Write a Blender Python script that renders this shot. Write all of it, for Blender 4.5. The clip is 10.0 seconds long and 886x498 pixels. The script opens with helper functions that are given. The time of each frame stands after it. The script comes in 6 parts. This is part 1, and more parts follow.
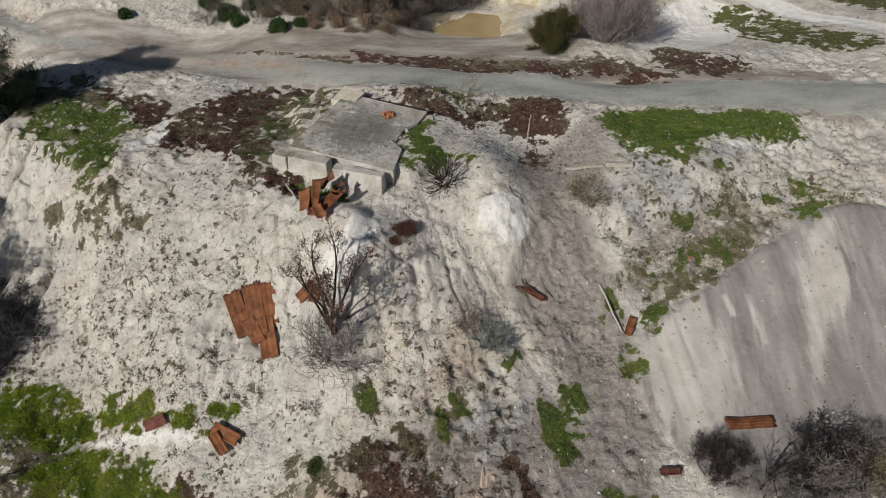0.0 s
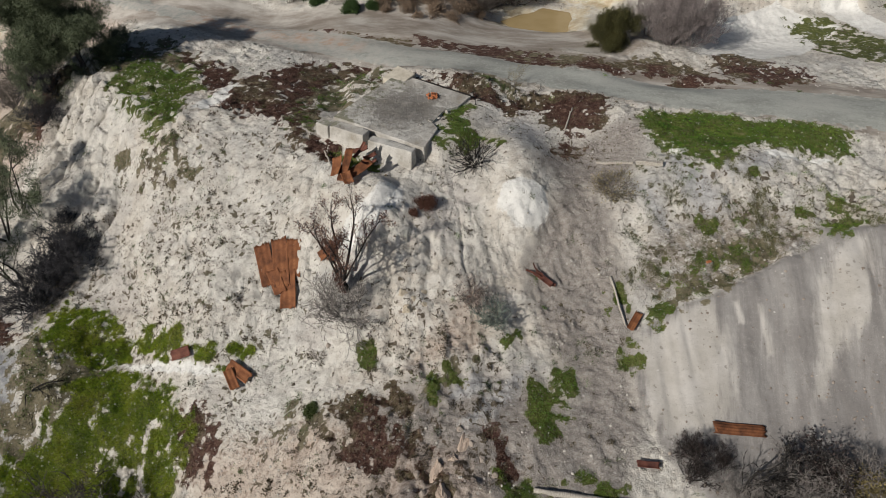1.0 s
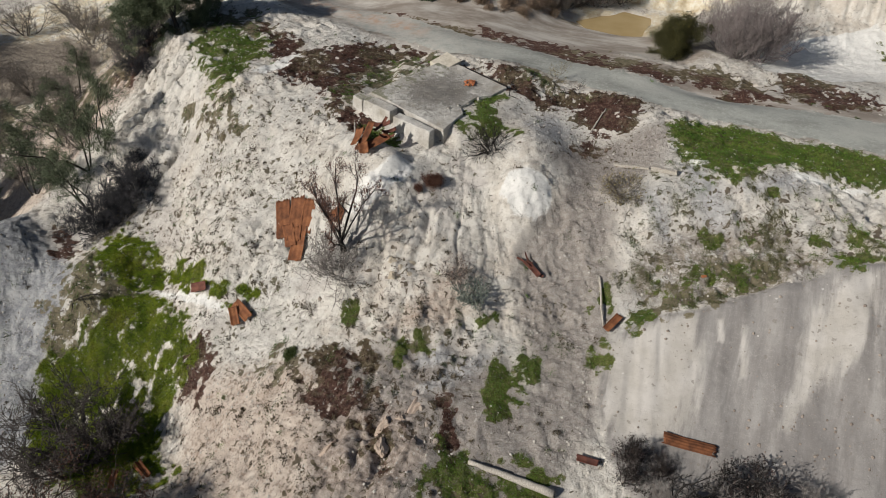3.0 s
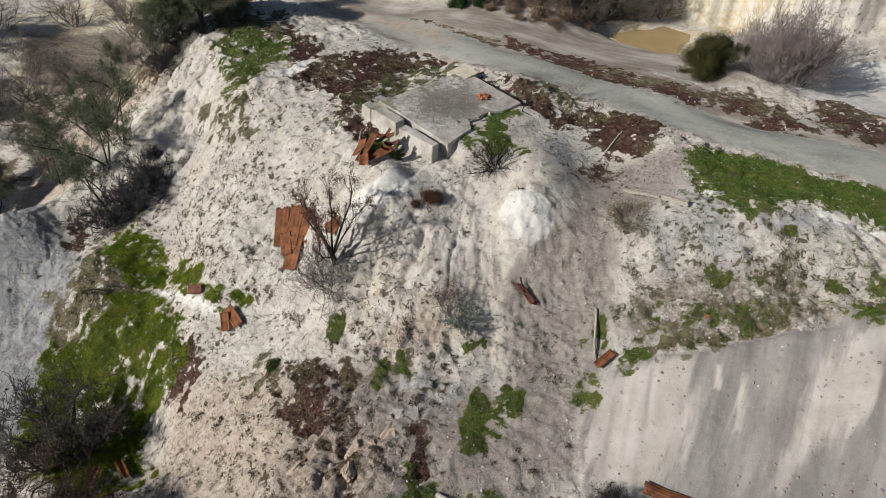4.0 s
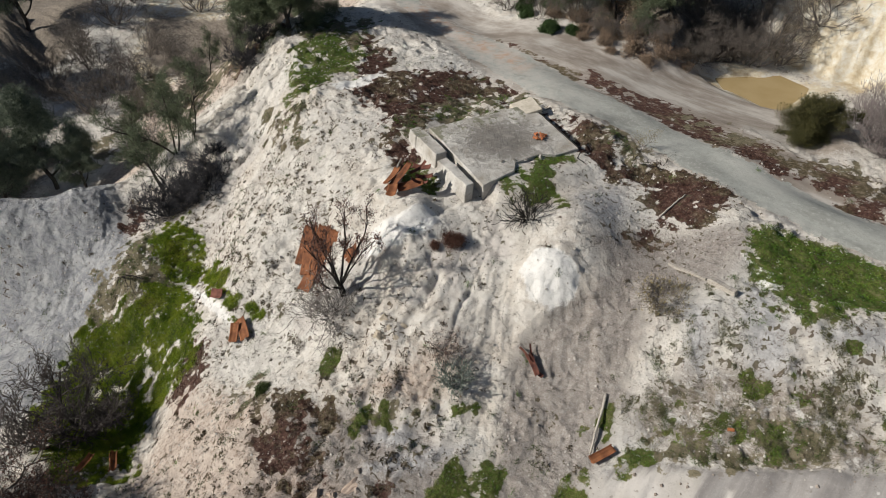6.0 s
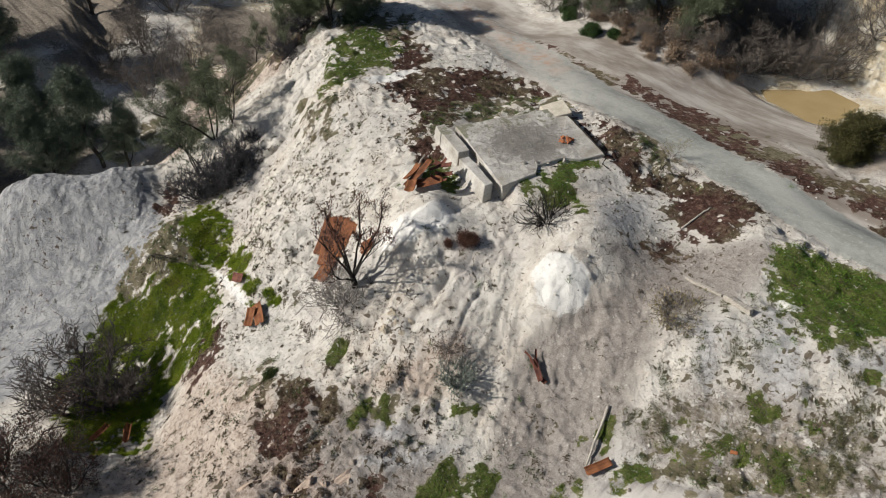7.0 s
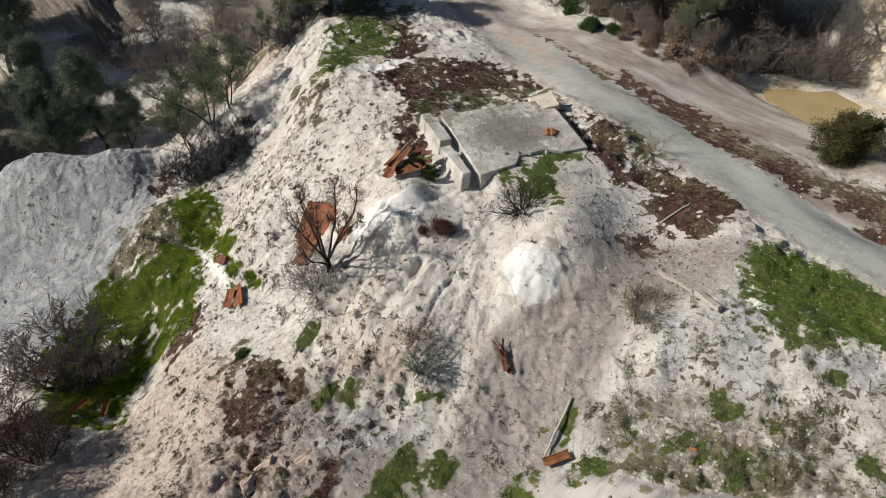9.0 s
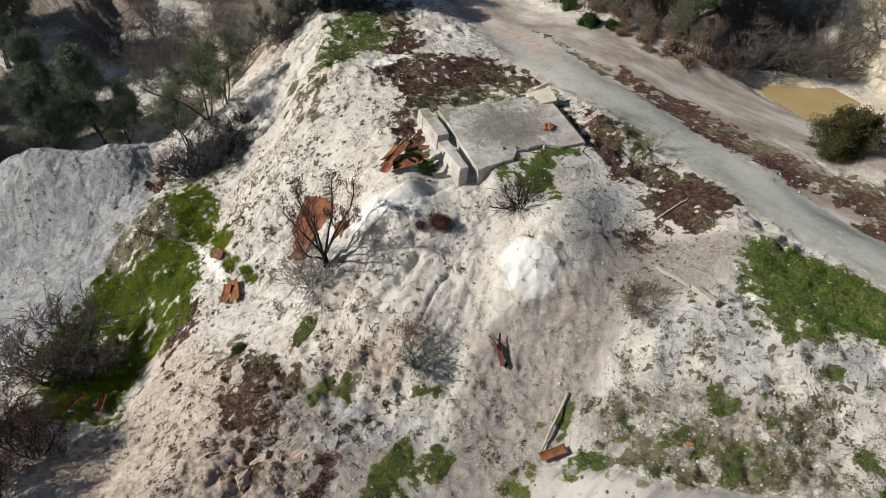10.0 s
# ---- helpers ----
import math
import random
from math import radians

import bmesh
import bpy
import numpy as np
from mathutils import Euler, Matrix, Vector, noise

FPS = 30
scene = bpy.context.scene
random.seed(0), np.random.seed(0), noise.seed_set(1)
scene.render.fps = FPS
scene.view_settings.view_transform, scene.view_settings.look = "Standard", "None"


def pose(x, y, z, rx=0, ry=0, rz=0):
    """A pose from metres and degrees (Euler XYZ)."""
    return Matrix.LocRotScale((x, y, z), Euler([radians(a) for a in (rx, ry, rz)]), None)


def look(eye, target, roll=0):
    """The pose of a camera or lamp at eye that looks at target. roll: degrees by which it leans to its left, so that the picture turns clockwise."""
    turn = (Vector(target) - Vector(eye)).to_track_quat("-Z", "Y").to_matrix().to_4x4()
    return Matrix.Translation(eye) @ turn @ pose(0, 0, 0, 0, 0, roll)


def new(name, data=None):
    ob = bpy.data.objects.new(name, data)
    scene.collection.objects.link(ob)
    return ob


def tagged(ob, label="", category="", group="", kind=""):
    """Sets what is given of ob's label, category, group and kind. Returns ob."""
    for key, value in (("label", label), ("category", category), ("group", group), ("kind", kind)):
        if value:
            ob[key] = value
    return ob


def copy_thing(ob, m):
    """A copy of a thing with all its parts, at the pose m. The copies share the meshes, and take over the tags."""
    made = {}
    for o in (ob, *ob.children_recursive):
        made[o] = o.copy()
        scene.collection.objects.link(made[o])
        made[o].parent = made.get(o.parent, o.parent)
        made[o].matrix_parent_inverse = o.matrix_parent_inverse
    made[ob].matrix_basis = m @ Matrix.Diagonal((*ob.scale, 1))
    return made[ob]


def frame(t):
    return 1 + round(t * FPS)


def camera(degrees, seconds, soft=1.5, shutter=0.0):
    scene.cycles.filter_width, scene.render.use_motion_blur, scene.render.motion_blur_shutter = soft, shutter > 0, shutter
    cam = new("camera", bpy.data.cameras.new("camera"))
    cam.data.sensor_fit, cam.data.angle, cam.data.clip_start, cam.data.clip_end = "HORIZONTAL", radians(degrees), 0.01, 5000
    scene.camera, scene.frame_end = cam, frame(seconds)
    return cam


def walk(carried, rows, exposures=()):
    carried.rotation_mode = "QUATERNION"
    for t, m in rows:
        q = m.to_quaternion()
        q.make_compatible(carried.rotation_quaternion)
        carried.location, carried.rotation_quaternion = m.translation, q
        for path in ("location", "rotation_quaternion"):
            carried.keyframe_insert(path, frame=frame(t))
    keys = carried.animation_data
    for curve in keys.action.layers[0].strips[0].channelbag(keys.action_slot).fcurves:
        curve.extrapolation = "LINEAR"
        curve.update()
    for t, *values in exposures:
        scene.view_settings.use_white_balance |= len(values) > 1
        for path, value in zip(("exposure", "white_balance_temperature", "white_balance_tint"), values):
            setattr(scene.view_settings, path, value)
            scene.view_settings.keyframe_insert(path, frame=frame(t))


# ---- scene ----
cam = camera(65.4, 10.0, soft=0.8)
METRES, EYE, TILT, LEAN, TURN = 24.0, 26.0, -40.1, 0.0, 0.0
ROWS = [
    (0.0, 0.0, 0.0, 0.0, -0.0, 0.0, -0.0),
    (0.5, 0.0775, -0.0272, -0.0219, 3.78, -0.12, -3.18),
    (1.0, 0.1515, -0.0494, -0.0389, 7.51, -0.48, -6.29),
    (1.5, 0.2227, -0.0661, -0.0527, 10.89, -0.94, -9.02),
    (2.0, 0.2916, -0.0769, -0.0603, 13.52, -1.41, -11.02),
    (3.5, 0.4678, -0.0217, -0.0081, 20.23, -3.01, -15.92),
    (4.0, 0.5014, 0.0258, 0.0327, 22.72, -3.75, -17.61),
    (4.5, 0.5232, 0.0819, 0.0809, 25.05, -4.44, -19.19),
    (5.0, 0.5452, 0.1305, 0.1259, 26.73, -4.99, -20.47),
    (5.5, 0.57, 0.1664, 0.158, 30.86, -6.51, -23.14),
    (7.0, 0.6444, 0.2369, 0.2096, 39.65, -10.36, -28.19),
    (7.5, 0.6655, 0.2557, 0.2173, 42.11, -11.54, -29.44),
    (8.0, 0.685, 0.2725, 0.2237, 42.35, -11.66, -29.65),
    (8.5, 0.7019, 0.2858, 0.2297, 42.31, -11.66, -29.71),
    (9.0, 0.7152, 0.2966, 0.2344, 42.22, -11.65, -29.75),
    (9.5, 0.7195, 0.3007, 0.2335, 42.18, -11.67, -29.77),
    (10.0, 0.7201, 0.3038, 0.2289, 42.2, -11.71, -29.86),
]
walk(cam, [(t, pose(0, 0, EYE, TILT, LEAN, TURN) @ pose(METRES * x, METRES * y, METRES * z, 90 + pitch, roll, yaw)) for t, x, y, z, yaw, pitch, roll in ROWS],
     exposures=[(0.0, -0.58), (3.0, -0.38), (6.0, -0.20), (10.0, -0.05)])

# ---- light ----
SUN_TO = Vector((-0.6, -0.8, 0.0)).normalized()
SUN_HIGH = radians(33)
world = bpy.data.worlds.new("sky")
scene.world = world
world.use_nodes = True
sky = world.node_tree.nodes.new("ShaderNodeTexSky")
sky.sky_type, sky.sun_disc = "NISHITA", False
sky.sun_elevation, sky.sun_rotation = SUN_HIGH, math.atan2(SUN_TO.x, SUN_TO.y)
sky_back = world.node_tree.nodes["Background"]
sky_back.inputs["Strength"].default_value = 0.05
world.node_tree.links.new(sky.outputs[0], sky_back.inputs["Color"])
sun = new("sun", bpy.data.lights.new("sun", "SUN"))
sun.data.energy, sun.data.angle, sun.data.color = 5.0, radians(0.5), (1.0, 0.95, 0.87)
sun.matrix_world = look((0, 0, 60), (-SUN_TO.x * math.cos(SUN_HIGH), -SUN_TO.y * math.cos(SUN_HIGH), 60 - math.sin(SUN_HIGH)))


# ---- materials ----
class Nodes:
    """Short hand for a node material."""

    def __init__(self, name, rough=0.9):
        self.mat = bpy.data.materials.new(name)
        self.mat.use_nodes = True
        self.tree = self.mat.node_tree
        self.out = self.tree.nodes["Principled BSDF"]
        self.out.inputs["Roughness"].default_value = rough
        self.out.inputs["Specular IOR Level"].default_value = 0.25

    def add(self, kind, values=(), **props):
        node = self.tree.nodes.new("ShaderNode" + kind)
        for key, value in props.items():
            setattr(node, key, value)
        for key, value in dict(values).items():
            self.put(node, key, value)
        return node

    def put(self, node, key, value):
        if isinstance(value, bpy.types.NodeSocket):
            self.tree.links.new(value, node.inputs[key])
        else:
            node.inputs[key].default_value = value

    def place(self, own=True):
        return self.add("TexCoord").outputs["Object" if own else "Generated"]

    def noise(self, size, detail=4.0, rough=0.6, at=None, twist=0.0, stretch=None):
        at = at or self.place()
        if stretch:
            at = self.add("Mapping", {"Vector": at, "Scale": stretch}).outputs[0]
        node = self.add("TexNoise", {"Vector": at, "Scale": 1.0 / size, "Detail": detail, "Roughness": rough, "Distortion": twist})
        return node.outputs["Fac"]

    def cells(self, size, out="Distance", at=None, feature="F1"):
        return self.add("TexVoronoi", {"Vector": at or self.place(), "Scale": 1.0 / size}, feature=feature).outputs[out]

    def math(self, op, a, b=0.0, c=0.0):
        node = self.add("Math", operation=op)
        for k, value in enumerate((a, b, c)):
            self.put(node, k, value)
        return node.outputs[0]

    def step(self, value, low, high):
        return self.add("MapRange", {"Value": value, "From Min": low, "From Max": high}, interpolation_type="SMOOTHSTEP").outputs[0]

    def mix(self, factor, a, b):
        node = self.add("Mix", data_type="RGBA")
        for key, value in ((0, factor), (6, a), (7, b)):
            if not isinstance(value, bpy.types.NodeSocket) and key:
                value = (*value[:3], 1)
            self.put(node, key, value)
        return node.outputs[2]

    def ramp(self, factor, *colours):
        node = self.add("ValToRGB", {"Fac": factor})
        keys = node.color_ramp.elements
        while len(keys) < len(colours):
            keys.new(0.5)
        for key, (at, colour) in zip(keys, colours):
            key.position, key.color = at, (*colour, 1)
        return node.outputs[0]

    def masks(self, name):
        node = self.add("Attribute", attribute_name=name)
        parts = self.add("SeparateColor", {"Color": node.outputs["Color"]}).outputs
        return parts[0], parts[1], parts[2], node.outputs["Alpha"]

    def done(self, colour, bump=None, strength=0.5, depth=0.03, rough=None, metal=None):
        self.put(self.out, "Base Color", colour if isinstance(colour, bpy.types.NodeSocket) else (*colour, 1))
        if bump is not None:
            self.put(self.out, "Normal", self.add("Bump", {"Height": bump, "Strength": strength, "Distance": depth}).outputs[0])
        if rough is not None:
            self.put(self.out, "Roughness", rough)
        if metal is not None:
            self.put(self.out, "Metallic", metal)
        return self.mat


def earth():
    """The bare chalky ground with its covers: grass, litter, chalk, ash, scree, tan earth, sand."""
    n = Nodes("earth", 0.95)
    grass, litter, chalk, ash = n.masks("cover_a")
    scree, tan, sand, moss = n.masks("cover_b")
    heap, ochre, speck, dark = n.masks("cover_c")
    pale, weedy, hollow, dust = n.masks("cover_d")
    broad, middle, fine = n.noise(7.0, 3), n.noise(1.1, 9, 0.74), n.noise(0.24, 6, 0.75)
    other, grain = n.noise(0.75, 8, 0.78, twist=0.5, stretch=(1, 1, 1.6)), n.noise(0.05, 3, 0.75)
    shake = n.add("TexNoise", {"Vector": n.place(), "Scale": 6.0, "Detail": 3.0}).outputs["Color"]

    def shaken(by):
        return n.add("VectorMath", {0: shake, 1: (by, by, by), 2: n.place()}, operation="MULTIPLY_ADD").outputs[0]

    def dots(size, share, wide, by=0.2):
        """Ragged dots, one to a cell, in a share of the cells."""
        cell = n.add("TexVoronoi", {"Vector": shaken(by * size * 2), "Scale": 1.0 / size})
        pick = n.add("SeparateColor", {"Color": cell.outputs["Color"]}).outputs
        edge = n.step(n.math("SUBTRACT", n.math("MULTIPLY", n.math("ADD", pick[1], 0.35), wide), cell.outputs["Distance"]), 0.0, 0.07)
        return n.math("MULTIPLY", n.math("LESS_THAN", pick[0], share), edge)

    def thin(factor, by):
        return n.math("MULTIPLY", factor, by)

    def cover(below, mask, paint, ragged=0.5, soft=0.16):
        stir = n.math("MULTIPLY", n.math("SUBTRACT", fine, 0.5), n.math("MULTIPLY", n.step(mask, 0.0, 0.25), ragged * 4))
        return n.mix(n.step(n.math("ADD", stir, mask), 0.5 - soft, 0.5 + soft), below, paint)

    colour = n.ramp(broad, (0.35, (0.60, 0.54, 0.47)), (0.5, (0.65, 0.605, 0.54)), (0.65, (0.655, 0.63, 0.585)))
    colour = n.mix(thin(n.step(middle, 0.45, 0.56), 0.8), colour, (0.765, 0.73, 0.67))
    colour = n.mix(thin(n.step(n.noise(3.4, 4, 0.6, twist=0.5), 0.48, 0.62), 0.55), colour, n.ramp(n.noise(9.0, 2), (0.42, (0.52, 0.475, 0.445)), (0.58, (0.52, 0.505, 0.475))))
    colour = n.mix(thin(n.step(other, 0.54, 0.62), 0.55), colour, (0.42, 0.37, 0.32))
    colour = n.mix(thin(n.step(fine, 0.57, 0.64), 0.28), colour, (0.33, 0.285, 0.245))
    colour = n.mix(thin(n.step(fine, 0.45, 0.38), 0.3), colour, (0.80, 0.78, 0.74))
    heaped = n.ramp(n.noise(0.8, 8, 0.75, twist=0.6, stretch=(1, 1, 0.5)), (0.36, (0.215, 0.22, 0.238)), (0.47, (0.335, 0.34, 0.352)), (0.60, (0.49, 0.49, 0.487)))
    colour = cover(colour, heap, heaped, 0.12, 0.3)
    colour = cover(colour, tan, n.mix(thin(n.step(fine, 0.52, 0.6), 0.6), n.ramp(middle, (0.36, (0.50, 0.40, 0.33)), (0.6, (0.68, 0.595, 0.515))), (0.28, 0.20, 0.155)), 0.4, 0.45)
    colour = cover(colour, ochre, n.ramp(middle, (0.38, (0.58, 0.47, 0.31)), (0.48, (0.70, 0.62, 0.47)), (0.58, (0.80, 0.77, 0.69))), 0.4, 0.3)
    gritty = n.math("ADD", thin(fine, 0.45), n.math("ADD", thin(grain, 0.45), thin(broad, 0.1)))
    gravelly = n.ramp(gritty, (0.38, (0.20, 0.172, 0.15)), (0.50, (0.335, 0.298, 0.27)), (0.62, (0.50, 0.465, 0.43)))
    colour = n.mix(thin(n.step(n.math("MULTIPLY_ADD", n.math("SUBTRACT", middle, 0.5), 1.2, scree), 0.15, 0.7), 0.92), colour, gravelly)
    colour = cover(colour, weedy, n.ramp(other, (0.40, (0.24, 0.205, 0.165)), (0.5, (0.42, 0.38, 0.335)), (0.57, (0.66, 0.635, 0.60))), 1.2, 0.3)
    split = n.add("TexVoronoi", {"Vector": shaken(0.5), "Scale": 0.75}, feature="DISTANCE_TO_EDGE").outputs["Distance"]
    crack = thin(n.step(split, 0.030, 0.008), n.step(other, 0.46, 0.56))
    streaks = n.noise(0.7, 6, 0.62, stretch=(1, 0.07, 0.4), twist=0.4)
    sandy = n.ramp(streaks, (0.36, (0.225, 0.21, 0.20)), (0.5, (0.275, 0.258, 0.246)), (0.64, (0.35, 0.333, 0.317)))
    sandy = n.mix(n.step(n.math("MULTIPLY_ADD", n.math("SUBTRACT", streaks, 0.5), 1.7, pale), 0.4, 0.9), sandy, n.ramp(n.noise(1.4, 5, 0.6), (0.4, (0.46, 0.43, 0.39)), (0.6, (0.56, 0.53, 0.495))))
    sandy = n.mix(thin(dots(0.3, 0.4, 0.24, 0.5), 0.6), sandy, (0.22, 0.195, 0.17))
    sandy = n.mix(thin(dots(0.22, 0.02, 0.22), 0.6), sandy, (0.70, 0.68, 0.65))
    sandy = n.mix(thin(n.step(gritty, 0.48, 0.40), 0.3), sandy, (0.19, 0.17, 0.155))
    sandy = n.mix(thin(n.step(gritty, 0.52, 0.60), 0.22), sandy, (0.56, 0.53, 0.495))
    colour = cover(colour, sand, sandy, 0.22, 0.3)
    colour = cover(colour, ash, n.ramp(fine, (0.38, (0.40, 0.39, 0.39)), (0.62, (0.60, 0.59, 0.58))), 0.25, 0.4)
    colour = cover(colour, chalk, n.ramp(fine, (0.36, (0.68, 0.67, 0.635)), (0.5, (0.80, 0.785, 0.75))), 0.25, 0.12)
    colour = cover(colour, hollow, n.ramp(fine, (0.38, (0.26, 0.205, 0.17)), (0.62, (0.56, 0.48, 0.42))), 0.5, 0.3)
    dusty = n.ramp(n.noise(1.6, 6, 0.65, stretch=(0.4, 1, 1)), (0.38, (0.27, 0.23, 0.195)), (0.5, (0.38, 0.34, 0.30)), (0.62, (0.53, 0.495, 0.45)))
    colour = cover(colour, dust, dusty, 0.3, 0.3)
    leafmould = n.mix(n.step(n.noise(2.6, 4, 0.6), 0.47, 0.58), n.ramp(fine, (0.36, (0.035, 0.016, 0.013)), (0.52, (0.09, 0.045, 0.034)), (0.68, (0.24, 0.165, 0.13))), n.ramp(fine, (0.36, (0.05, 0.04, 0.02)), (0.5, (0.12, 0.095, 0.055)), (0.66, (0.28, 0.23, 0.17))))
    colour = cover(colour, litter, leafmould, 0.85, 0.1)
    colour = cover(colour, moss, n.ramp(fine, (0.35, (0.085, 0.075, 0.04)), (0.65, (0.26, 0.225, 0.155))), 0.9, 0.2)
    colour = cover(colour, grass, n.ramp(fine, (0.34, (0.045, 0.062, 0.014)), (0.52, (0.10, 0.115, 0.03)), (0.66, (0.22, 0.20, 0.11))), 0.9, 0.16)
    colour = cover(colour, dark, n.ramp(fine, (0.35, (0.13, 0.11, 0.09)), (0.65, (0.36, 0.31, 0.255))), 0.6, 0.3)
    sooty = n.ramp(broad, (0.35, (0.10, 0.068, 0.045)), (0.65, (0.13, 0.115, 0.065)))
    bare = n.math("SUBTRACT", 1.0, n.math("MAXIMUM", n.math("MAXIMUM", sand, ochre), dust))
    drift = n.step(n.noise(1.7, 5, 0.7, twist=0.8), 0.43, 0.57)
    bare = thin(bare, n.math("SUBTRACT", 1.0, thin(chalk, 0.9)))
    fleck = n.noise(0.3, 3, 0.6, twist=0.6)
    level = n.math("MULTIPLY_ADD", n.math("MULTIPLY", speck, drift), -0.12, 0.675)
    big = n.step(n.math("SUBTRACT", fleck, level), 0.0, 0.02)
    small = thin(n.step(n.math("SUBTRACT", n.noise(0.16, 2, 0.6), level), 0.0, 0.04), speck)
    colour = n.mix(thin(thin(big, bare), 0.9), colour, sooty)
    colour = n.mix(thin(thin(small, bare), 0.5), colour, (0.19, 0.15, 0.12))
    lumps = dots(0.2, 0.06, 0.32, 0.5)
    colour = n.mix(thin(thin(lumps, bare), 0.5), colour, (0.74, 0.71, 0.665))
    colour = n.mix(thin(thin(crack, bare), 0.4), colour, (0.13, 0.11, 0.095))
    colour = n.mix(thin(n.step(grain, 0.56, 0.68), 0.08), colour, (0.2, 0.17, 0.15))
    relief = n.math("ADD", thin(other, 1.0), n.math("ADD", thin(fine, 0.6), thin(grain, 0.15)))
    relief = n.math("ADD", relief, n.math("SUBTRACT", n.math("ADD", thin(lumps, 0.18), thin(big, 0.15)), thin(crack, 0.25)))
    calm = n.math("SUBTRACT", 1.0, thin(n.math("MAXIMUM", n.math("MAXIMUM", sand, dust), thin(chalk, 0.75)), 0.86))
    return n.done(colour, thin(relief, calm), 1.0, 0.16)


def gravel():
    n = Nodes("gravel", 0.95)
    fine, grain = n.noise(0.22, 5, 0.75), n.noise(0.04, 2)
    colour = n.ramp(n.noise(1.6, 7, 0.68, stretch=(0.45, 1, 1)), (0.36, (0.285, 0.29, 0.265)), (0.5, (0.365, 0.375, 0.345)), (0.64, (0.445, 0.445, 0.41)))
    colour = n.mix(n.step(fine, 0.5, 0.7), colour, (0.455, 0.458, 0.425))
    colour = n.mix(n.math("MULTIPLY", n.step(fine, 0.46, 0.34), 0.25), colour, (0.24, 0.24, 0.22))
    colour = n.mix(n.math("MULTIPLY", n.step(grain, 0.5, 0.7), 0.5), colour, (0.2, 0.19, 0.17))
    red, pale, worn, spare = n.masks("cover_r")
    colour = n.mix(n.math("MULTIPLY", red, n.step(n.noise(0.8, 4), 0.35, 0.6)), colour, (0.46, 0.33, 0.25))
    colour = n.mix(n.math("MULTIPLY", pale, n.step(n.noise(0.5, 4), 0.35, 0.65)), colour, (0.50, 0.46, 0.42))
    edge = n.math("MULTIPLY_ADD", n.math("SUBTRACT", n.noise(0.5, 7, 0.75), 0.5), 2.2, worn)
    colour = n.mix(n.step(edge, 0.45, 0.75), colour, (0.52, 0.49, 0.44))
    colour = n.mix(n.math("MULTIPLY", n.step(n.math("MULTIPLY", worn, fine), 0.36, 0.46), 0.8), colour, (0.15, 0.10, 0.075))
    return n.done(colour, n.math("ADD", fine, grain), 0.5, 0.04)


def concrete():
    n = Nodes("concrete", 0.85)
    wide, fine, streak = n.noise(1.1, 6, 0.65), n.noise(0.14, 6, 0.75), n.noise(0.5, 6, 0.7, twist=0.6)
    colour = n.ramp(wide, (0.35, (0.37, 0.335, 0.285)), (0.5, (0.52, 0.495, 0.455)), (0.62, (0.64, 0.615, 0.57)))
    stain = n.add("TexGradient", {"Vector": n.add("Mapping", {"Vector": n.place(), "Location": (-0.12, -0.02, 0), "Scale": (0.30, 0.30, 0.0)}).outputs[0]}, gradient_type="SPHERICAL").outputs["Fac"]
    level = n.math("MULTIPLY_ADD", n.math("SUBTRACT", streak, 0.5), 2.4, n.math("MULTIPLY", stain, 1.1))
    upward = n.add("SeparateXYZ", {"Vector": n.add("NewGeometry").outputs["Normal"]}).outputs[2]
    colour = n.mix(n.math("MULTIPLY", n.math("MULTIPLY", n.step(level, 0.1, 0.72), n.step(upward, 0.6, 0.9)), 0.85), colour, n.ramp(streak, (0.4, (0.13, 0.12, 0.11)), (0.6, (0.23, 0.21, 0.185))))
    colour = n.mix(n.math("MULTIPLY", n.step(fine, 0.54, 0.66), 0.5), colour, (0.20, 0.18, 0.155))
    edge = n.add("VectorMath", {0: n.place(), 1: (0.926, -0.377, 0)}, operation="DOT_PRODUCT").outputs["Value"]
    damp = n.math("MULTIPLY_ADD", n.math("SUBTRACT", n.noise(0.6, 6, 0.75), 0.5), 5.0, n.step(edge, 0.2, -2.3))
    colour = n.mix(n.math("MULTIPLY", n.math("MULTIPLY", n.step(damp, 0.75, 1.15), n.step(upward, 0.6, 0.9)), 0.7), colour, (0.15, 0.15, 0.075))
    return n.done(colour, n.math("ADD", wide, fine), 0.8, 0.07)


def cast():
    n = Nodes("pale_concrete", 0.9)
    wide, fine = n.noise(0.6, 5, 0.65), n.noise(0.1, 5, 0.7)
    colour = n.ramp(wide, (0.35, (0.47, 0.42, 0.34)), (0.62, (0.66, 0.61, 0.52)))
    return n.done(n.mix(n.math("MULTIPLY", n.step(fine, 0.55, 0.68), 0.5), colour, (0.28, 0.24, 0.19)), n.math("ADD", wide, fine), 0.7, 0.04)


EARTH, GRAVEL, CONCRETE, CAST = earth(), gravel(), concrete(), cast()


# ---- building blocks ----
def mesh_of(name, verts, faces, material, smooth=True):
    data = bpy.data.meshes.new(name)
    data.from_pydata([tuple(v) for v in verts], [], [tuple(f) for f in faces])
    data.materials.append(material)
    if smooth:
        data.shade_smooth()
    return data


def part(name, data, parent, label=""):
    ob = new(name, data)
    ob.parent = parent
    return tagged(ob, label)


def solid(name, bm, material):
    data = bpy.data.meshes.new(name)
    bmesh.ops.recalc_face_normals(bm, faces=bm.faces)
    bm.to_mesh(data)
    bm.free()
    data.materials.append(material)
    return data


